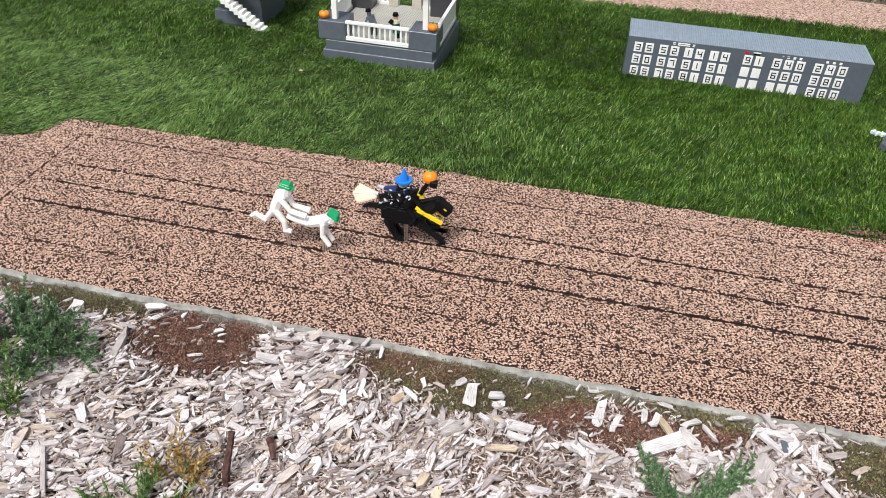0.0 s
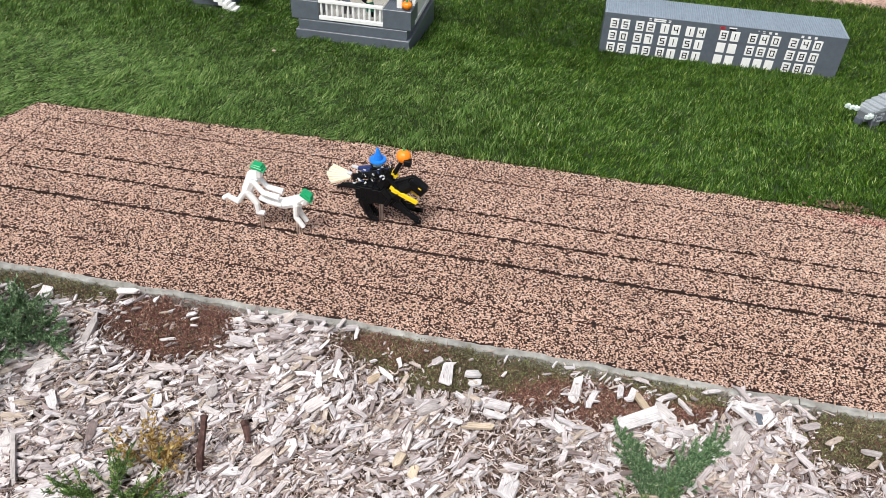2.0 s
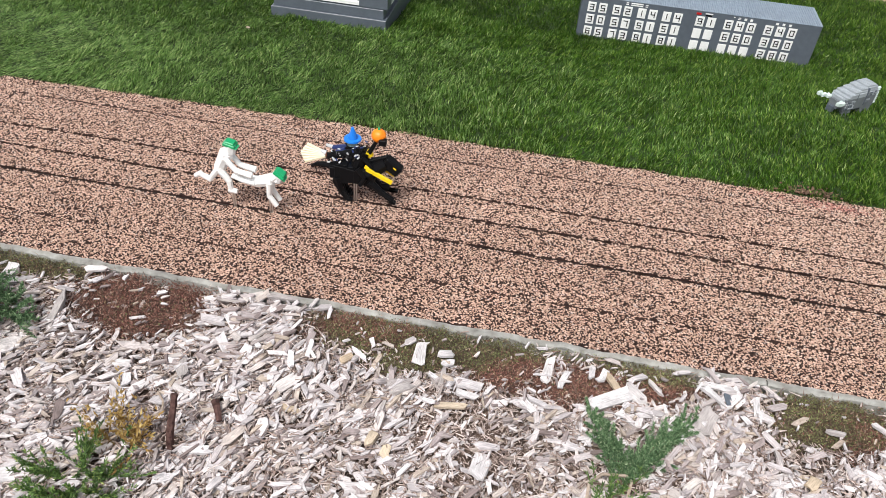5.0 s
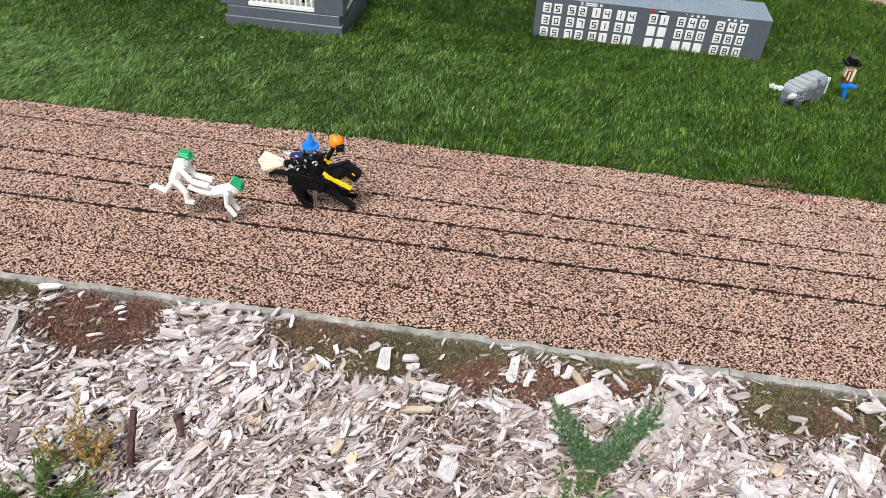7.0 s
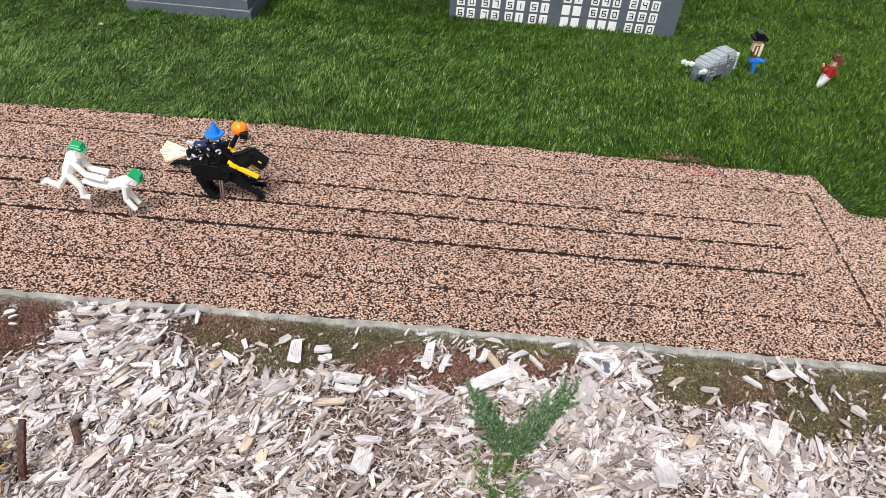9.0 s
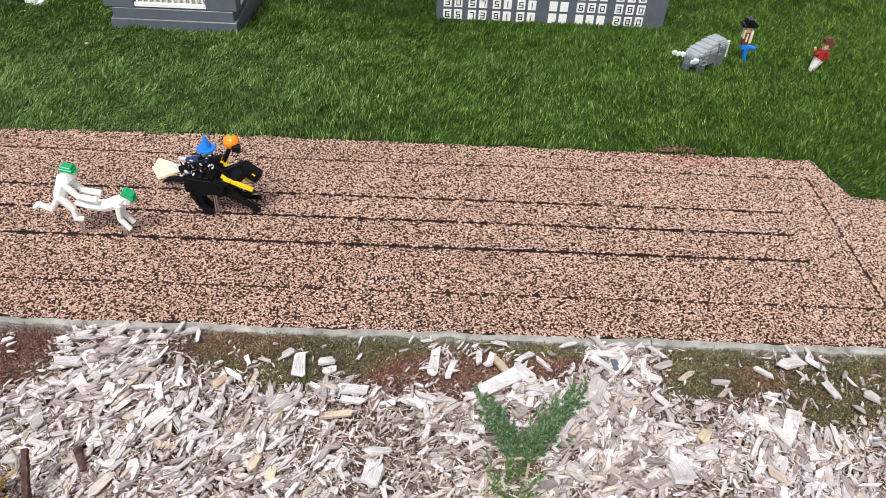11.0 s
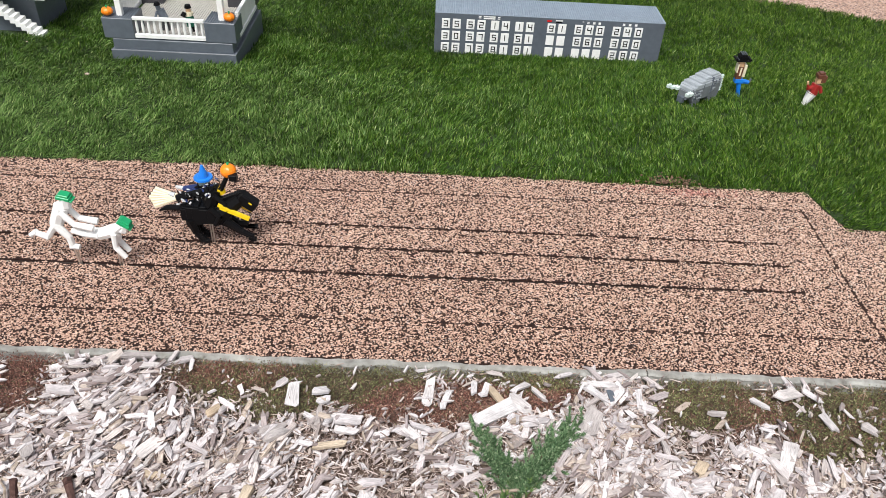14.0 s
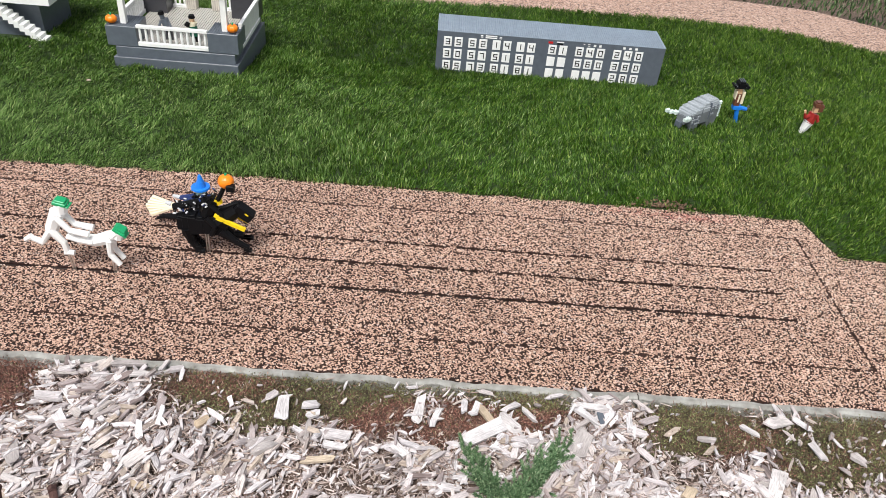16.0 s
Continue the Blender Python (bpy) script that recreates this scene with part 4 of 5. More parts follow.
BULL += [(5.5, -3.6, 8.2, 5.8, 3.6, 10.7, 2), (10.2, -3.7, 5.6, 10.7, 3.7, 12.3, 2), (-2.3, -1.9, 5, 0, 1.9, 8.2, 0), (-1.2, -2.8, 6, 0, 2.8, 9.4, 1), (-3.6, -1.3, 3.6, -2.2, 1.3, 6, 2)]
for side in (-1, 1):
    for x0, x1, c, half, z0, z1 in ((-2.8, -1.0, 3.2, 0.8, 7.4, 8.5), (-5.0, -2.6, 4.0, 0.6, 7.8, 8.9), (-6.6, -4.8, 4.5, 0.6, 8.5, 9.7)):
        BULL.append((x0, side * c - half, z0, x1, side * c + half, z1, 3))
BULL += [(16, -3.2, 5, 16.7, 3.2, 11.6, 3), (16.7, -0.7, 2.6, 17.3, 0.7, 9.0, 3)]
rb = random.Random(12)
for x0, x1, z0, z1 in ((0, 4.5, 5.0, 9.0), (11, 13, 6.5, 11.0), (14, 16, 9.5, 11.5)):
    for bx_ in np.arange(x0, x1 - 0.4, 1.0):
        for bz_ in np.arange(z0, z1 - 0.4, 0.9):
            BULL.append((bx_ + 0.2, -3.85, bz_, bx_ + 0.75, -3.5, bz_ + 0.55, rb.choice((0, 1, 1, 2))))
for q in range(9):
    z = 5.2 + q * 0.75
    BULL.append((16.6, -3.4, z, 17.0 + rb.random() * 0.5, -2.4, z + 0.45, 3))
bull_m = pose(0.770, 1.182, float(lawn_z(1.22)) - 0.010, 0, 0, 36) @ Matrix.Diagonal((0.97, 1, 1.0, 1))
brick_boxes("toy_bull", BULL, [M_BULL, M_GREY_LIGHT, M_GREY, M_AQUA_PALE], bull_m, "grey studded brick-built bull with white horns on grass", "bull figure")


def man_hat(bm):
    for x0, x1, z0, z1 in ((0.925, 0.980, 0.076, 0.080), (0.921, 0.929, 0.0795, 0.085), (0.976, 0.984, 0.0795, 0.085), (0.936, 0.968, 0.0802, 0.093), (0.941, 0.962, 0.0932, 0.098)):
        box(bm, (x0, 1.262, z0), (x1, 1.298, z1), 0.0008, 0)
    # grey studs paint reflected light onto the black hat
    for gx_ in (0.943, 0.951, 0.959):
        for gy_ in (1.268, 1.276, 1.284, 1.292):
            limb(bm, (gx_, gy_, 0.0985), (gx_, gy_, 0.1008), 0.005, 0.005, 5, n=6)
    for gx_ in (0.935, 0.969):
        for gy_ in (1.268, 1.280, 1.292):
            limb(bm, (gx_, gy_, 0.0805), (gx_, gy_, 0.0828), 0.005, 0.005, 5, n=6)
    box(bm, (0.944, 1.270, 0.058), (0.962, 1.290, 0.0758), 0.001, 1)
    box(bm, (0.943, 1.268, 0.018), (0.964, 1.291, 0.058), 0.001, 2)
    box(bm, (0.9645, 1.266, 0.026), (0.975, 1.293, 0.066), 0.001, 3)
    box(bm, (0.938, 1.266, 0.040), (0.9428, 1.291, 0.066), 0.0005, 3)
    box(bm, (0.951, 1.2655, 0.030), (0.957, 1.2678, 0.056), 0.0004, 3)
    box(bm, (0.944, 1.268, 0.004), (0.978, 1.291, 0.0178), 0.001, 4)


cowboy = figure("toy_cowboy", [((0.978, 1.279, -0.050), (0.965, 1.279, 0.008), 0.013, 0.018, 4), ((0.972, 1.279, 0.010), (1.004, 1.279, 0.006), 0.014, 0.011, 4), ((1.001, 1.279, 0.002), (1.010, 1.279, 0.018), 0.010, 0.007, 5),
                      ((0.972, 1.272, -0.050), (0.986, 1.270, -0.048), 0.012, 0.012, 0)],
       [M_BLACK, M_SKIN, M_BROWN, M_CREAM, M_BLUE, M_GREY], "brick cowboy figurine with black hat and blue trousers", "figurine", man_hat)
cowboy.matrix_world = pose(0.956, 1.279, 0) @ Matrix.Diagonal((0.80, 0.85, 1.03, 1)) @ pose(-0.956, -1.279, 0)


def girl_head(bm):
    box(bm, (1.192, 1.218, 0.042), (1.212, 1.240, 0.060), 0.001, 2)
    for lo, hi in (((1.190, 1.214, 0.058), (1.218, 1.246, 0.070)), ((1.206, 1.214, 0.046), (1.222, 1.246, 0.060)), ((1.194, 1.218, 0.070), (1.214, 1.242, 0.075)), ((1.186, 1.216, 0.064), (1.192, 1.226, 0.072)), ((1.216, 1.216, 0.056), (1.225, 1.240, 0.066)), ((1.204, 1.212, 0.072), (1.210, 1.222, 0.079))):
        box(bm, lo, hi, 0.001, 3)


girl = figure("toy_girl", [((1.172, 1.23, -0.044), (1.193, 1.23, 0.010), 0.012, 0.036, 0), ((1.193, 1.23, 0.008), (1.199, 1.23, 0.038), 0.036, 0.030, 1),
                    ((1.184, 1.222, 0.030), (1.166, 1.215, 0.026), 0.011, 0.011, 1), ((1.166, 1.215, 0.026), (1.158, 1.213, 0.042), 0.011, 0.008, 1), ((1.158, 1.213, 0.042), (1.155, 1.212, 0.050), 0.008, 0.007, 2),
                    ((1.212, 1.222, 0.032), (1.220, 1.216, 0.014), 0.012, 0.010, 1), ((1.196, 1.23, 0.036), (1.200, 1.23, 0.044), 0.012, 0.010, 2)],
       [M_WHITE, M_DKRED, M_SKIN, M_BROWN], "brick figurine in red top and white skirt leaning", "figurine", girl_head)
girl.matrix_world = pose(1.180, 1.23, -0.046) @ Matrix.Diagonal((0.84, 0.80, 1.06, 1)) @ pose(-1.192, -1.23, 0.038)


# ---- racers in the slots ----
def mirrored(parts, dy):
    """Each limb twice, at both sides of the middle plane."""
    out = []
    for a, b, wa, wb, mi in parts:
        for s in (-1, 1):
            out.append(((a[0], a[1] + s * dy, a[2]), (b[0], b[1] + s * dy, b[2]), wa, wb, mi))
    return out


def cap(cx, cz, tilt):
    def build(bm):
        m = Matrix.Translation((cx, 0.25, cz)) @ Matrix.Rotation(tilt, 4, "Y")
        box(bm, (-0.0135, -0.0115, -0.003), (0.0125, 0.0115, 0.0045), 0.0012, 1, m)
        box(bm, (-0.0105, -0.0095, 0.0045), (0.0095, 0.0095, 0.0085), 0.0012, 1, m)
        box(bm, (0.0115, -0.010, -0.004), (0.0175, 0.010, -0.001), 0.0006, 1, m)
    return build


Y1 = 0.25
runner = figure("racing_runner", [((-0.755, Y1, 0.142), (-0.776, Y1, 0.098), 0.027, 0.024, 0), ((-0.746, Y1, 0.142), (-0.743, Y1, 0.163), 0.019, 0.022, 0), ((-0.757, Y1, 0.137), (-0.747, Y1, 0.146), 0.024, 0.014, 0),
                         ((-0.774, Y1 + 0.008, 0.102), (-0.806, Y1 + 0.008, 0.058), 0.015, 0.011, 0), ((-0.804, Y1 + 0.008, 0.056), (-0.830, Y1 + 0.008, 0.067), 0.012, 0.010, 0), ((-0.826, Y1 + 0.008, 0.070), (-0.841, Y1 + 0.008, 0.060), 0.011, 0.009, 0),
                         ((-0.774, Y1 - 0.008, 0.101), (-0.754, Y1 - 0.008, 0.072), 0.016, 0.012, 0), ((-0.754, Y1 - 0.008, 0.074), (-0.752, Y1 - 0.008, 0.048), 0.012, 0.011, 0), ((-0.757, Y1 - 0.008, 0.049), (-0.738, Y1 - 0.008, 0.047), 0.012, 0.010, 0),
                         ((-0.752, Y1 - 0.006, 0.046), (-0.753, Y1, -0.010), 0.0035, 0.0035, 2), ((-0.747, Y1 - 0.006, 0.046), (-0.749, Y1, -0.010), 0.0030, 0.0030, 2)]
       + mirrored([((-0.755, Y1, 0.134), (-0.733, Y1, 0.105), 0.012, 0.010, 0), ((-0.734, Y1, 0.106), (-0.698, Y1, 0.099), 0.011, 0.013, 0)], 0.012),
       [M_WHITE, M_GREEN, M_STEEL], "white brick runner figurine with green cap on steel pins", "racer figurine", cap(-0.744, 0.164, 0.22), "slot racers", 1.12)
barrow = figure("racing_barrow", [((-0.657, Y1, 0.090), (-0.696, Y1, 0.076), 0.026, 0.022, 0), ((-0.658, Y1, 0.090), (-0.643, Y1, 0.104), 0.016, 0.022, 0), ((-0.646, Y1, 0.088), (-0.640, Y1, 0.104), 0.018, 0.020, 0),
                         ((-0.667, Y1, 0.050), (-0.669, Y1, -0.010), 0.0035, 0.0035, 2), ((-0.662, Y1, 0.055), (-0.664, Y1, -0.010), 0.0030, 0.0030, 2)]
       + mirrored([((-0.694, Y1, 0.078), (-0.722, Y1, 0.080), 0.014, 0.011, 0), ((-0.722, Y1, 0.080), (-0.746, Y1, 0.088), 0.011, 0.010, 0)], 0.007)
       + mirrored([((-0.661, Y1, 0.086), (-0.664, Y1, 0.052), 0.012, 0.010, 0), ((-0.664, Y1, 0.053), (-0.648, Y1, 0.028), 0.011, 0.010, 0)], 0.011),
       [M_WHITE, M_GREEN, M_STEEL], "white brick wheelbarrow-racer figurine with green cap", "racer figurine", cap(-0.639, 0.107, 0.62), "slot racers", 1.12)

Y2 = 0.34


def steps(bm, a, b, long, wide, high, count, mi=0):
    """Bricks stacked in small steps from a to b."""
    for q in range(count):
        c = Vector(a).lerp(Vector(b), q / max(1, count - 1))
        c.z = round(c.z / 0.0032) * 0.0032
        box(bm, (c.x - long / 2, c.y - wide / 2, c.z - high / 2), (c.x + long / 2, c.y + wide / 2, c.z + high / 2), 0.0004, mi)


def horse_more(bm):
    ball(bm, (-0.497, Y2, 0.074), 0.025, 0, (1.75, 0.66, 0.86), 14, 9)
    for x, z, high, wide in ((-0.545, 0.078, 0.028, 0.028), (-0.533, 0.078, 0.040, 0.032), (-0.520, 0.077, 0.042, 0.036), (-0.505, 0.076, 0.036, 0.036), (-0.489, 0.076, 0.034, 0.036), (-0.473, 0.078, 0.038, 0.034), (-0.459, 0.083, 0.036, 0.030)):
        steps(bm, (x, Y2, z), (x, Y2, z), 0.016, wide, high, 1)
        steps(bm, (x, Y2, z), (x, Y2, z), 0.012, wide * 0.7, high + 0.0064, 1)
    for s in (-0.010, 0.010):
        steps(bm, (-0.533, Y2 + s, 0.062), (-0.527, Y2 + s, 0.036), 0.015, 0.012, 0.0095, 5)
        steps(bm, (-0.527, Y2 + s, 0.034), (-0.510, Y2 + s, 0.010), 0.010, 0.010, 0.0064, 6)
        steps(bm, (-0.466, Y2 + s, 0.062), (-0.434, Y2 + s, 0.042), 0.014, 0.011, 0.0080, 6)
        steps(bm, (-0.432, Y2 + s, 0.041), (-0.406, Y2 + s, 0.028 + s), 0.011, 0.010, 0.0064, 6)
    m = Matrix.Translation((-0.436, Y2, 0.090)) @ Matrix.Rotation(radians(25), 4, "Y")
    box(bm, (-0.034, -0.0190, -0.006), (0.030, -0.0135, 0.0045), 0.001, 1, m)
    box(bm, (-0.040, -0.0185, -0.002), (-0.030, -0.0140, 0.0075), 0.001, 1, m)
    box(bm, (-0.030, 0.0115, -0.005), (0.030, 0.0155, 0.0035), 0.001, 1, m)
    m = Matrix.Translation((-0.408, Y2, 0.108)) @ Matrix.Rotation(radians(38), 4, "Y")
    box(bm, (-0.028, -0.012, -0.013), (0.016, 0.012, 0.013), 0.003, 0, m)
    box(bm, (-0.004, -0.0135, 0.004), (0.004, 0.0135, 0.007), 0.0005, 1, m)
    for q in range(9):
        t = q / 8
        box(bm, (-0.470 + 0.045 * t - 0.003, Y2 - 0.005, 0.104 + 0.022 * t), (-0.470 + 0.045 * t + 0.004, Y2 + 0.005, 0.116 + 0.020 * t), 0.0006, 0)


horse = figure("racing_horse", [((-0.465, Y2, 0.085), (-0.425, Y2, 0.118), 0.038, 0.026, 0), ((-0.545, Y2, 0.088), (-0.585, Y2, 0.086), 0.016, 0.009, 0), ((-0.583, Y2, 0.086), (-0.600, Y2, 0.078), 0.011, 0.004, 0),
                        ((-0.535, Y2 - 0.010, 0.066), (-0.530, Y2 - 0.010, 0.034), 0.022, 0.013, 0), ((-0.530, Y2 - 0.010, 0.036), (-0.516, Y2 - 0.010, 0.008), 0.013, 0.010, 0), ((-0.518, Y2 - 0.010, 0.011), (-0.502, Y2 - 0.010, 0.008), 0.011, 0.009, 0),
                        ((-0.538, Y2 + 0.010, 0.066), (-0.548, Y2 + 0.010, 0.038), 0.022, 0.012, 0), ((-0.548, Y2 + 0.010, 0.040), (-0.536, Y2 + 0.010, 0.014), 0.012, 0.009, 0),
                        ((-0.462, Y2 - 0.010, 0.066), (-0.432, Y2 - 0.010, 0.040), 0.018, 0.012, 0), ((-0.434, Y2 - 0.010, 0.041), (-0.406, Y2 - 0.010, 0.026), 0.012, 0.010, 0),
                        ((-0.465, Y2 + 0.010, 0.064), (-0.440, Y2 + 0.010, 0.044), 0.018, 0.012, 0), ((-0.440, Y2 + 0.010, 0.045), (-0.420, Y2 + 0.010, 0.048), 0.012, 0.010, 0),
                        ((-0.495, Y2, 0.052), (-0.496, Y2, -0.010), 0.0035, 0.0035, 2), ((-0.500, Y2, 0.052), (-0.501, Y2, -0.010), 0.003, 0.003, 2)],
       [M_BLACK, M_YELLOW, M_STEEL], "galloping black brick horse with yellow reins on pins", "racer figurine", horse_more, "slot racers")


def rider_more(bm):
    ball(bm, (-0.444, Y2, 0.184), 0.0165, 1, (1, 1, 0.92), 16, 10)
    box(bm, (-0.440, Y2 - 0.020, 0.170), (-0.424, Y2 - 0.006, 0.184), 0.001, 2)
    limb(bm, (-0.444, Y2, 0.197), (-0.443, Y2, 0.203), 0.006, 0.005, 3)
    g = random.Random(4)
    for q in range(90):
        t = g.random()
        x, z = -0.470 - 0.085 * t, 0.142 - 0.034 * t + g.uniform(-0.012, 0.014)
        y = Y2 + g.uniform(-0.018, 0.016)
        m = Matrix.Translation((x, y, z)) @ Euler((g.uniform(-1, 1), g.uniform(-1, 1), g.uniform(-1, 1))).to_matrix().to_4x4()
        box(bm, (-0.0032, -0.0016, -0.0014), (0.0032, 0.0016, 0.0014), 0.0004, 4 if q % 3 == 0 else (6 if q % 5 == 0 else 0), m)


rider = figure("headless_rider", [((-0.492, Y2, 0.098), (-0.474, Y2, 0.140), 0.028, 0.026, 0), ((-0.474, Y2, 0.136), (-0.560, Y2, 0.112), 0.020, 0.012, 0), ((-0.468, Y2, 0.140), (-0.462, Y2, 0.128), 0.020, 0.014, 5),
                          ((-0.464, Y2 - 0.004, 0.139), (-0.447, Y2 - 0.002, 0.172), 0.010, 0.008, 0), ((-0.488, Y2 - 0.016, 0.100), (-0.470, Y2 - 0.018, 0.080), 0.013, 0.011, 0), ((-0.470, Y2 - 0.018, 0.080), (-0.482, Y2 - 0.018, 0.058), 0.011, 0.009, 0),
                          ((-0.488, Y2 + 0.016, 0.100), (-0.470, Y2 + 0.018, 0.080), 0.013, 0.011, 0), ((-0.564, Y2, 0.118), (-0.575, Y2, 0.122), 0.010, 0.006, 4), ((-0.478, Y2 - 0.013, 0.130), (-0.455, Y2 - 0.014, 0.108), 0.010, 0.009, 0)],
       [M_BLACK, M_ORANGE, M_BLACK, M_GREEN, M_SILVER, M_YELLOW, M_NAVY], "black brick rider figurine lifting an orange pumpkin", "figurine", rider_more, "slot racers")

Y3, WX = 0.422, -0.526


def witch_more(bm):
    for q in range(7):
        t = (q - 3) / 3
        limb(bm, (WX - 0.066, Y3 + 0.004 * t, 0.056 + 0.002 * t), (WX - 0.126 + 0.012 * abs(t), Y3 + 0.010 * t, 0.053 + 0.017 * t), 0.008, 0.011, 3, n=6)
    limb(bm, (WX, Y3, 0.110), (WX, Y3, 0.114), 0.042, 0.040, 1, n=14)
    limb(bm, (WX, Y3, 0.113), (WX + 0.001, Y3, 0.127), 0.024, 0.016, 1, n=12)
    limb(bm, (WX + 0.001, Y3, 0.126), (WX, Y3, 0.142), 0.015, 0.006, 1, n=8)


witch = figure("racing_witch", [((WX + 0.002, Y3, 0.052), (WX - 0.002, Y3, 0.096), 0.040, 0.026, 0), ((WX - 0.002, Y3, 0.090), (WX, Y3, 0.111), 0.020, 0.022, 2), ((WX, Y3, 0.050), (WX + 0.012, Y3, 0.014), 0.042, 0.022, 0), ((WX + 0.008, Y3, 0.02), (WX + 0.024, Y3, 0.012), 0.013, 0.010, 0),
                        ((WX - 0.012, Y3 - 0.016, 0.088), (WX - 0.044, Y3 - 0.018, 0.074), 0.014, 0.010, 5), ((WX - 0.014, Y3, 0.086), (WX - 0.048, Y3, 0.080), 0.014, 0.010, 5), ((WX - 0.048, Y3, 0.081), (WX - 0.064, Y3, 0.084), 0.009, 0.006, 7),
                        ((WX + 0.014, Y3 - 0.014, 0.082), (WX + 0.034, Y3 - 0.014, 0.062), 0.012, 0.009, 0), ((WX + 0.034, Y3 - 0.014, 0.064), (WX + 0.041, Y3 - 0.012, 0.060), 0.009, 0.007, 2),
                        ((WX - 0.070, Y3, 0.055), (WX + 0.108, Y3, 0.062), 0.0075, 0.0065, 4), ((WX + 0.002, Y3, 0.05), (WX + 0.004, Y3, -0.010), 0.0035, 0.0035, 6)],
       [M_BLACK, M_BLUE, M_AQUA, M_CREAM, M_BROWN, M_NAVY, M_STEEL, M_SILVER], "black-robed brick witch with blue hat on broom", "racer figurine", witch_more, "slot racers")


for racer in (runner, barrow, horse, rider, witch):
    racer.location.x = 0.022


# ---- plants and sticks in the bed ----
def needles(spine, count, length, width, spread, seed, droop=0.0):
    """Needles along a branch: arrays for raw()."""
    g = np.random.default_rng(seed)
    P_ = np.array(spine, float)
    t = g.random(count) ** 0.85 * (len(P_) - 1)
    i = np.minimum(t.astype(int), len(P_) - 2)
    fr = (t - i)[:, None]
    c = P_[i] * (1 - fr) + P_[i + 1] * fr
    d = P_[i + 1] - P_[i]
    d = d / np.linalg.norm(d, axis=1)[:, None]
    out = d * 0.9 + g.normal(0, spread, (count, 3)) + np.array([0, 0, 0.35 - droop])
    out = out / np.linalg.norm(out, axis=1)[:, None]
    L = g.uniform(0.5, 1.1, count)[:, None] * length
    side = np.cross(out, g.normal(0, 1, (count, 3)))
    side = side / np.linalg.norm(side, axis=1)[:, None] * width / 2
    V_ = np.stack([c - side * 0.6, c + out * L * 0.45 + side, c + out * L, c + out * L * 0.45 - side], 1).reshape(-1, 3)
    return V_, np.arange(count * 4).reshape(-1, 4)


def sprays(base, tips, seed, per=24, needle=(260, 0.014, 0.0028, 0.55), rise=0.03, twigs=(0.022, 0.048)):
    """Branches from base to each tip with side twigs, and all their needles."""
    g = np.random.default_rng(seed)
    branches, VV_, FF_, o = [], [], [], 0
    for tip in tips:
        b, e = np.array(base, float), np.array(tip, float)
        mid = (b + e) / 2 + np.array([g.normal(0, 0.006), g.normal(0, 0.006), rise])
        main = [b, (b + mid) / 2 + (0, 0, rise * 0.3), mid, (mid + e) / 2 + (0, 0, rise * 0.4), e]
        branches.append(main)
        for q in range(per):
            k_ = g.uniform(1.0, 3.9)
            i = int(k_)
            p = main[i] * (1 - (k_ - i)) + main[min(i + 1, 4)] * (k_ - i)
            d = (e - b) / np.linalg.norm(e - b)
            out = d * 0.8 + g.normal(0, 0.55, 3) + (0, 0, 0.35)
            L = g.uniform(*twigs)
            twig = [p, p + out * L * 0.5, p + out * L + (0, 0, 0.004)]
            v, f_ = needles(twig, needle[0] // 4, needle[1], needle[2], needle[3], int(g.integers(1e6)))
            VV_.append(v), FF_.append(f_ + o)
            o += len(v)
    return branches, np.concatenate(VV_), np.concatenate(FF_)


def branch_mesh(branches, r0, r1):
    bm = bmesh.new()
    for br in branches:
        for i in range(len(br) - 1):
            a_, b_ = r0 + (r1 - r0) * i / (len(br) - 1), r0 + (r1 - r0) * (i + 1) / (len(br) - 1)
            limb(bm, br[i], br[i + 1], 2 * a_, 2 * b_, n=6)
    return bm


br, V, F = sprays((0.145, -0.285, -0.03), [(0.082, -0.150, 0.002), (0.098, -0.165, 0.004), (0.105, -0.200, 0.010), (0.120, -0.225, 0.012), (0.270, -0.115, 0.002), (0.252, -0.125, 0.006),
                                           (0.238, -0.150, 0.008), (0.215, -0.175, 0.012), (0.190, -0.205, 0.012), (0.172, -0.235, 0.010)], 71, per=34, needle=(480, 0.0080, 0.0018, 0.6), rise=0.004, twigs=(0.009, 0.024))
juniper = thing("juniper_sprig", (0, 0, 0), "young blue-green juniper forking into two sprays in mulch", "shrub")
raw("foliage", V, F, [M_JUNIPER], juniper)
part("stem", branch_mesh(br, 0.0022, 0.0009), M_TWIG, juniper, "thin brown stems")
loop_ = [(0.085, -0.335, -0.03), (0.089, -0.287, -0.006), (0.108, -0.270, 0.002), (0.147, -0.265, 0.002), (0.157, -0.270, -0.004), (0.147, -0.322, -0.03)]
part("looped_twig", branch_mesh([[Vector(q) for q in loop_]], 0.0030, 0.0024), M_TWIG_PALE, juniper, "pale bent twig at the base")
br, V, F = sprays((0.125, -0.32, -0.04), [(0.105, -0.295, -0.015), (0.140, -0.29, -0.015), (0.165, -0.315, -0.02), (0.12, -0.345, -0.02)], 72, per=9, needle=(160, 0.010, 0.0024, 0.7), rise=0.004)
weed_low = thing("low_weed", (0, 0, 0), "low green weed tuft under the juniper", "weed")
raw("foliage", V, F, [M_WEED], weed_low)
part("stem", branch_mesh(br, 0.0018, 0.0008), M_TWIG, weed_low, "thin brown stems")

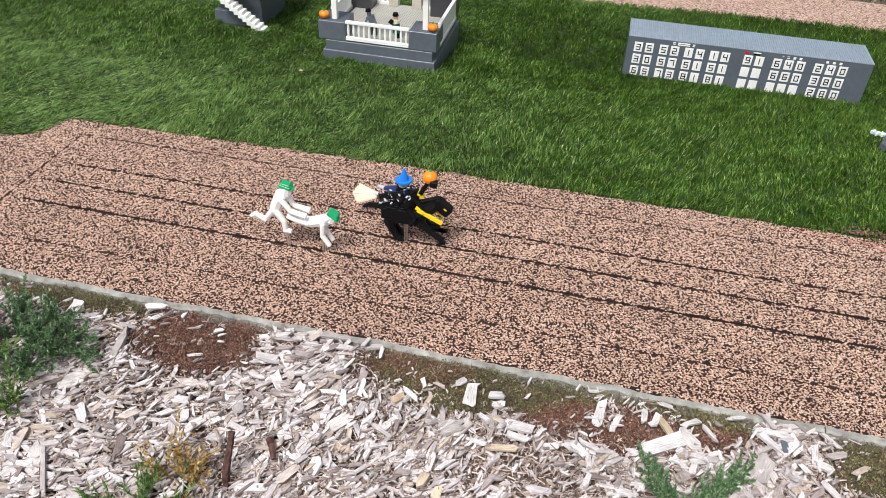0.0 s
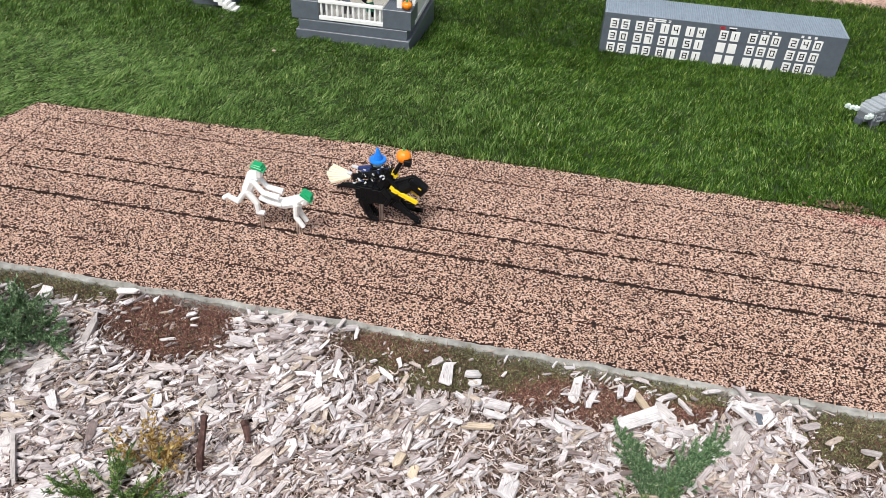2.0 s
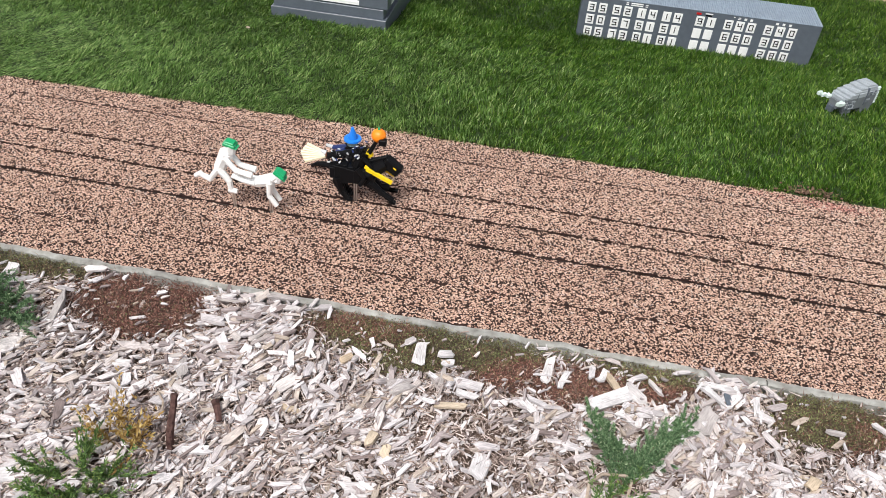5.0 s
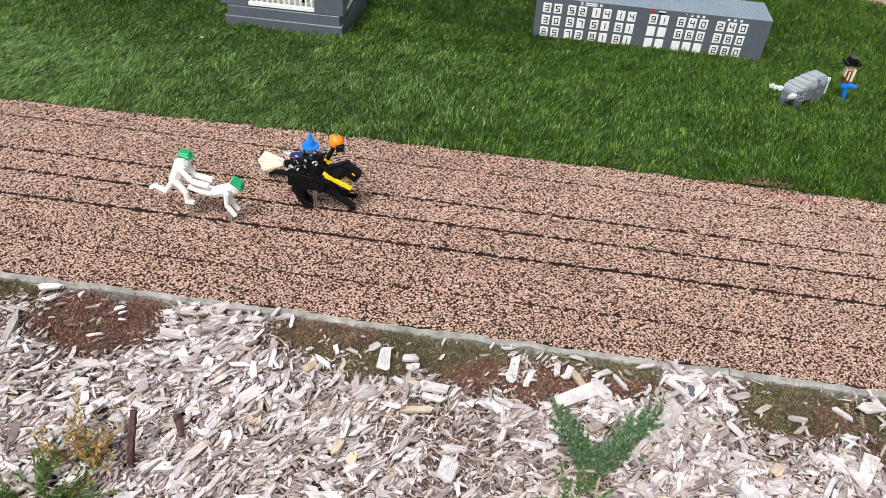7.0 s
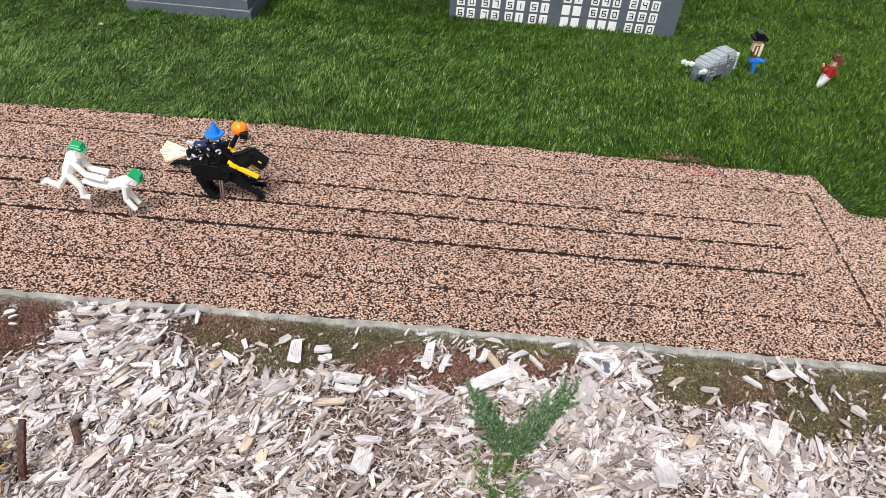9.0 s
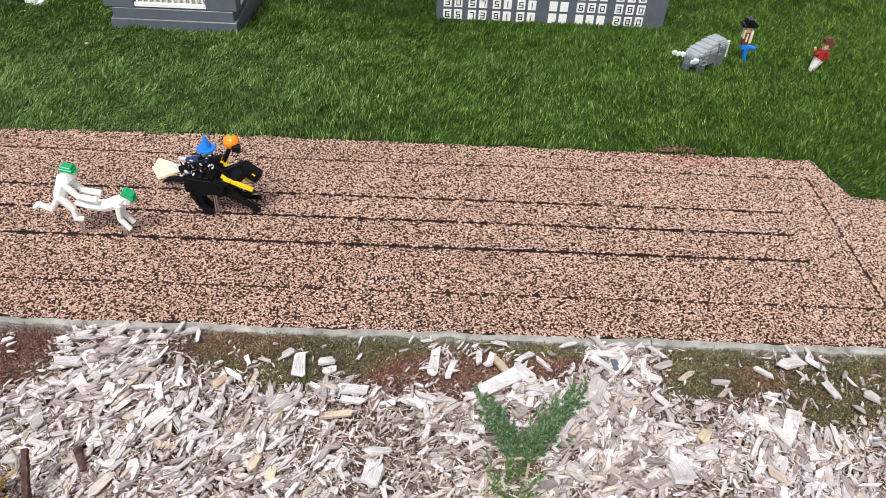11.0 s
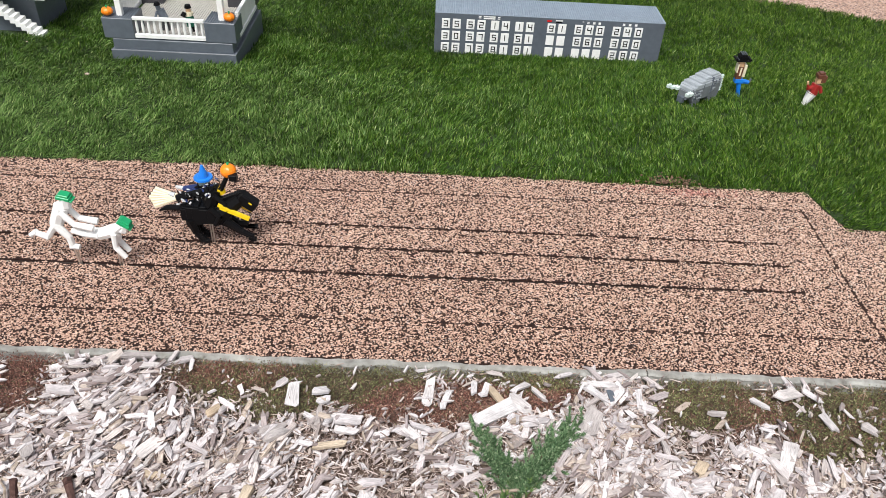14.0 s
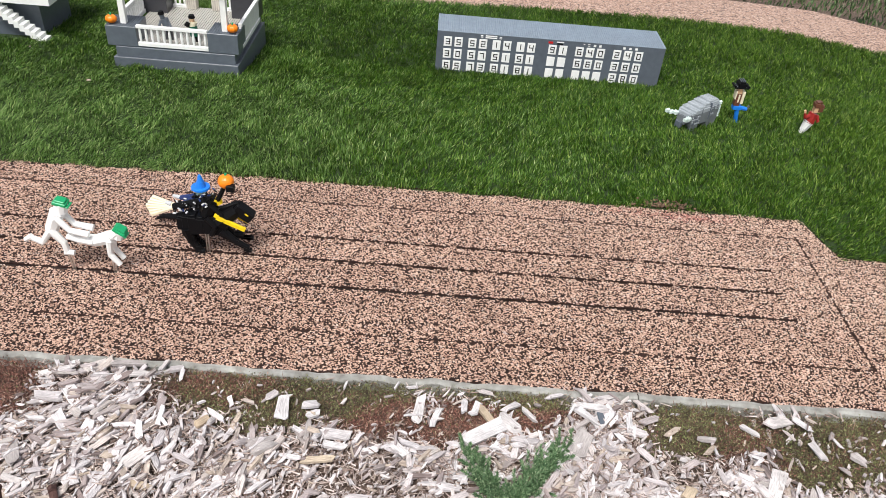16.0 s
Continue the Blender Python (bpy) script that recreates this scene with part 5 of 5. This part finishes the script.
br, V, F = sprays((-1.13, -0.17, -0.04), [(-1.00, -0.15, 0.005), (-1.02, -0.20, 0.01), (-1.08, -0.115, 0.01), (-1.16, -0.11, 0.01), (-1.22, -0.16, 0.02), (-1.13, -0.26, 0.01), (-1.04, -0.25, 0.0), (-0.975, -0.175, -0.005), (-1.26, -0.22, 0.02), (-1.06, -0.17, 0.025)], 73, per=26, needle=(420, 0.010, 0.0024, 0.65), rise=0.010)
shrub = thing("creeping_juniper", (0, 0, 0), "spreading blue-green creeping juniper over the mulch", "shrub")
raw("foliage", V, F, [M_JUNIPER], shrub)
part("stem", branch_mesh(br, 0.003, 0.001), M_TWIG, shrub, "thin brown stems")
br, V, F = sprays((-1.20, -0.22, -0.04), [(-1.12, -0.26, 0.01), (-1.17, -0.19, 0.03), (-1.24, -0.18, 0.03), (-1.26, -0.28, 0.02), (-1.16, -0.30, 0.01), (-1.10, -0.22, 0.025)], 74, per=12, needle=(60, 0.022, 0.006, 0.6), rise=0.014)
weed = thing("broadleaf_weed", (0, 0, 0), "bright green broad-leaved weed growing through the juniper", "weed")
raw("foliage", V, F, [M_WEED], weed)
part("stem", branch_mesh(br, 0.0018, 0.0008), M_TWIG, weed, "thin brown stems")
br, V, F = sprays((-1.05, -0.34, -0.045), [(-1.02, -0.31, 0.0), (-1.07, -0.32, 0.0), (-1.08, -0.36, -0.01)], 75, per=10, needle=(140, 0.016, 0.004, 0.6), rise=0.012)
weed_b = thing("small_weed", (0, 0, 0), "small green weed tuft among the wood chips", "weed")
raw("foliage", V, F, [M_WEED], weed_b)
part("stem", branch_mesh(br, 0.0018, 0.0008), M_TWIG, weed_b, "thin brown stems")
br, V, F = sprays((-0.70, -0.46, -0.04), [(-0.65, -0.435, -0.022), (-0.72, -0.415, -0.02), (-0.765, -0.455, -0.02), (-0.70, -0.50, -0.02), (-0.635, -0.47, -0.025), (-0.75, -0.49, -0.02)], 76, per=16, needle=(240, 0.011, 0.0026, 0.65), rise=0.004)
weed_c = thing("green_weed", (0, 0, 0), "dark green feathery weed among wood chips", "weed")
raw("foliage", V, F, [M_WEED], weed_c)
part("stem", branch_mesh(br, 0.0018, 0.0008), M_TWIG, weed_c, "thin brown stems")
br, V, F = sprays((-0.675, -0.375, -0.03), [(-0.645, -0.345, -0.005), (-0.690, -0.340, -0.005), (-0.640, -0.385, -0.01), (-0.705, -0.375, -0.01)], 77, per=12, needle=(64, 0.012, 0.004, 0.7), rise=0.006)
dry = thing("withered_weed", (0, 0, 0), "withered yellow weed stalks among the mulch", "weed")
raw("foliage", V, F, [M_DRY], dry)
part("stem", branch_mesh(br, 0.0016, 0.0008), M_TWIG_PALE, dry, "pale dry stalks")

stake = [(-0.598, -0.372, -0.06), (-0.595, -0.352, 0.01), (-0.589, -0.325, 0.071)]
bm = branch_mesh([[Vector(q) for q in stake]], 0.0066, 0.0054)
bmesh.ops.subdivide_edges(bm, edges=[e for e in bm.edges if e.calc_length() > 0.03], cuts=6)
for v in bm.verts:
    v.co += 0.0022 * noise.noise_vector(v.co * 90)
tagged(part("wooden_stake", bm, M_STAKE, None), "short rusty-brown stake standing in the mulch", "stake")
for pts_, r_, mt in (([(-0.560, -0.262, -0.02), (-0.548, -0.280, -0.005), (-0.535, -0.302, -0.014)], 0.008, M_STAKE),
                     ([(0.022, -0.040, -0.01), (0.045, -0.085, 0.006), (0.068, -0.135, 0.004), (0.076, -0.175, 0.0), (0.066, -0.22, -0.02)], 0.0016, M_TWIG),
                     ([(0.060, -0.035, -0.015), (0.080, -0.07, 0.006), (0.105, -0.10, 0.0)], 0.0011, M_TWIG),
                     ([(-0.700, -0.385, -0.015), (-0.655, -0.345, 0.0), (-0.628, -0.315, 0.0), (-0.640, -0.29, -0.005), (-0.660, -0.270, -0.012)], 0.0024, M_TWIG_PALE),
                     ([(-0.35, -0.20, -0.015), (-0.27, -0.195, -0.006), (-0.19, -0.20, -0.015)], 0.0016, M_TWIG_PALE)):
    tagged(part("twig", branch_mesh([[Vector(q) for q in pts_]], r_, r_ * 0.7), mt, None), "thin dry twig lying across the mulch", "twig", "twigs in the mulch")

# bare dirt and a scrap at the lawn's edge
bm = bmesh.new()
g = random.Random(9)
for q in range(170):
    ball(bm, (0.60 + g.gauss(0, 0.038), 0.664 + g.gauss(0, 0.010), 0.003 + g.uniform(0, 0.007)), g.uniform(0.0012, 0.0036), 0, (1.2, 1, 0.7), 5, 4)
tagged(part("dirt_clod", bm, M_CLOD, None), "crumbled dry soil clods at the lawn edge", "soil", kind="stuff")
for x, y, s in ((-1.06, 1.16, 0.006), (-0.33, 1.62, 0.004), (-1.36, 1.42, 0.003)):
    bm = bmesh.new()
    ball(bm, (0, 0, 0), s, 0, (1.3, 0.9, 0.6), 7, 5)
    ob = part("leaf_scrap", bm, M_TWIG_PALE, None)
    ob.location = (x, y, float(lawn_z(y, x)) + 0.012)
    tagged(ob, "small pale dry leaf scrap on the grass", "leaf", "scraps on the lawn")

# ---- chips that can be picked apart, nearest the camera ----
chip_meshes = []
for v, uv in forms:
    tmp = raw("wood_chip", v, CHIP_F, [M_WOOD], uvs=uv)
    chip_meshes.append(tmp.data)
    bpy.data.objects.remove(tmp)
for q, m in enumerate(chip_spots):
    ob = new("wood_chip", chip_meshes[q % len(chip_meshes)])
    ob.parent = mulch
    ob.matrix_world = m
# singular large pieces, by the look of their wood
def large_chips(rows, wood, thick, rise=0.009):
    for x, y, a, L, W in rows:
        g = np.random.default_rng(int(abs(x) * 1000) + 3)
        v, uv = chip_shape(g, L, W, thick * g.uniform(0.8, 1.2))
        ob = raw("wood_chip", v, CHIP_F, [wood], mulch, uvs=uv)
        ob.matrix_world = pose(x, y, float(bed_z(x, y)) + 0.010 + rise, g.normal(0, 5), g.normal(0, 6), a)


large_chips(((0.120, -0.115, 28, 0.090, 0.030), (0.179, -0.124, -14, 0.062, 0.018), (0.163, -0.094, -32, 0.046, 0.024), (0.003, -0.075, 84, 0.056, 0.016), (0.034, -0.090, 70, 0.044, 0.012), (0.398, -0.256, 98, 0.085, 0.034),
             (0.308, -0.042, -8, 0.058, 0.013), (0.30, -0.066, -38, 0.050, 0.012), (0.375, -0.072, 80, 0.042, 0.011), (0.082, -0.062, 88, 0.034, 0.010), (-0.636, -0.092, -4, 0.050, 0.020), (0.607, -0.179, 67, 0.070, 0.028)), M_WOOD_WHITE, 0.008)
large_chips(((-0.448, -0.196, 57, 0.054, 0.023), (-0.542, -0.235, 108, 0.053, 0.024), (-0.630, -0.255, -4, 0.040, 0.014), (-0.499, -0.034, 10, 0.032, 0.013), (-0.439, -0.018, 20, 0.029, 0.014), (-0.232, -0.088, 91, 0.046, 0.022),
             (-0.188, -0.078, 23, 0.030, 0.015), (-0.180, -0.099, 26, 0.024, 0.013), (-0.136, -0.138, -8, 0.051, 0.020), (-0.134, -0.159, -10, 0.040, 0.014), (-0.450, -0.284, 2, 0.038, 0.012), (-0.511, -0.290, -23, 0.033, 0.013),
             (-0.091, -0.290, 90, 0.050, 0.034), (-0.024, -0.158, -44, 0.040, 0.014)), M_WOOD_WHITE, 0.0055)
large_chips(((0.102, -0.065, 61, 0.035, 0.014), (0.167, -0.058, 27, 0.037, 0.010), (0.198, -0.072, -44, 0.034, 0.008), (0.248, -0.021, 18, 0.030, 0.008), (0.391, -0.093, -14, 0.029, 0.015), (0.653, -0.048, 22, 0.064, 0.019),
             (0.699, -0.046, -36, 0.035, 0.011), (0.593, -0.070, -35, 0.035, 0.009), (0.709, -0.101, -67, 0.042, 0.015), (0.306, -0.239, 15, 0.053, 0.014), (0.447, -0.243, -1, 0.040, 0.019), (0.640, -0.236, 17, 0.035, 0.013),
             (0.559, -0.167, -18, 0.027, 0.010)), M_WOOD_WHITE, 0.0055)
large_chips(((-0.969, -0.231, 46, 0.052, 0.030), (-0.959, -0.278, 15, 0.031, 0.020), (-0.931, -0.397, 118, 0.060, 0.030), (-0.731, -0.250, 110, 0.039, 0.018), (-0.738, -0.280, 111, 0.044, 0.015), (-0.752, -0.223, -3, 0.034, 0.017),
             (-0.911, -0.294, -43, 0.044, 0.018), (-1.131, -0.072, -18, 0.047, 0.020), (-1.070, -0.065, 110, 0.041, 0.026), (-0.911, -0.022, 15, 0.041, 0.015), (-0.553, -0.361, 9, 0.053, 0.015), (-0.695, -0.258, 56, 0.054, 0.017)), M_WOOD_WHITE, 0.0055)
large_chips(((-0.931, -0.135, 99, 0.092, 0.016), (-0.903, -0.412, 124, 0.110, 0.008), (-0.652, -0.203, -52, 0.070, 0.024), (0.286, -0.126, 66, 0.055, 0.030), (-0.526, -0.013, 7, 0.060, 0.010), (-0.257, -0.159, 29, 0.046, 0.017),
             (-0.246, -0.174, 28, 0.045, 0.017), (-0.272, -0.224, 88, 0.050, 0.006), (0.509, -0.096, -4, 0.032, 0.010), (0.777, -0.113, -53, 0.028, 0.015)), M_WOOD_GREY, 0.009)
large_chips(((-0.427, -0.251, -4, 0.030, 0.016), (-0.275, -0.277, 79, 0.026, 0.016), (-0.248, -0.296, 92, 0.024, 0.017), (-0.158, -0.190, 2, 0.056, 0.012), (-0.363, -0.127, 56, 0.027, 0.015), (0.455, -0.205, 64, 0.027, 0.017),
             (0.122, -0.076, -59, 0.038, 0.013), (-0.776, -0.419, -11, 0.027, 0.010)), M_WOOD_TAN, 0.007)
bm = bmesh.new()
box(bm, (-0.007, -0.012, -0.002), (0.007, 0.012, 0.002), 0.0012)
slate = part("slate_chip", bm, M_GREY, None)
slate.matrix_world = pose(0.327, -0.069, 0.010, 12, 18, 15)
tagged(slate, "small blue-grey stone flake on the wood chips", "stone flake")
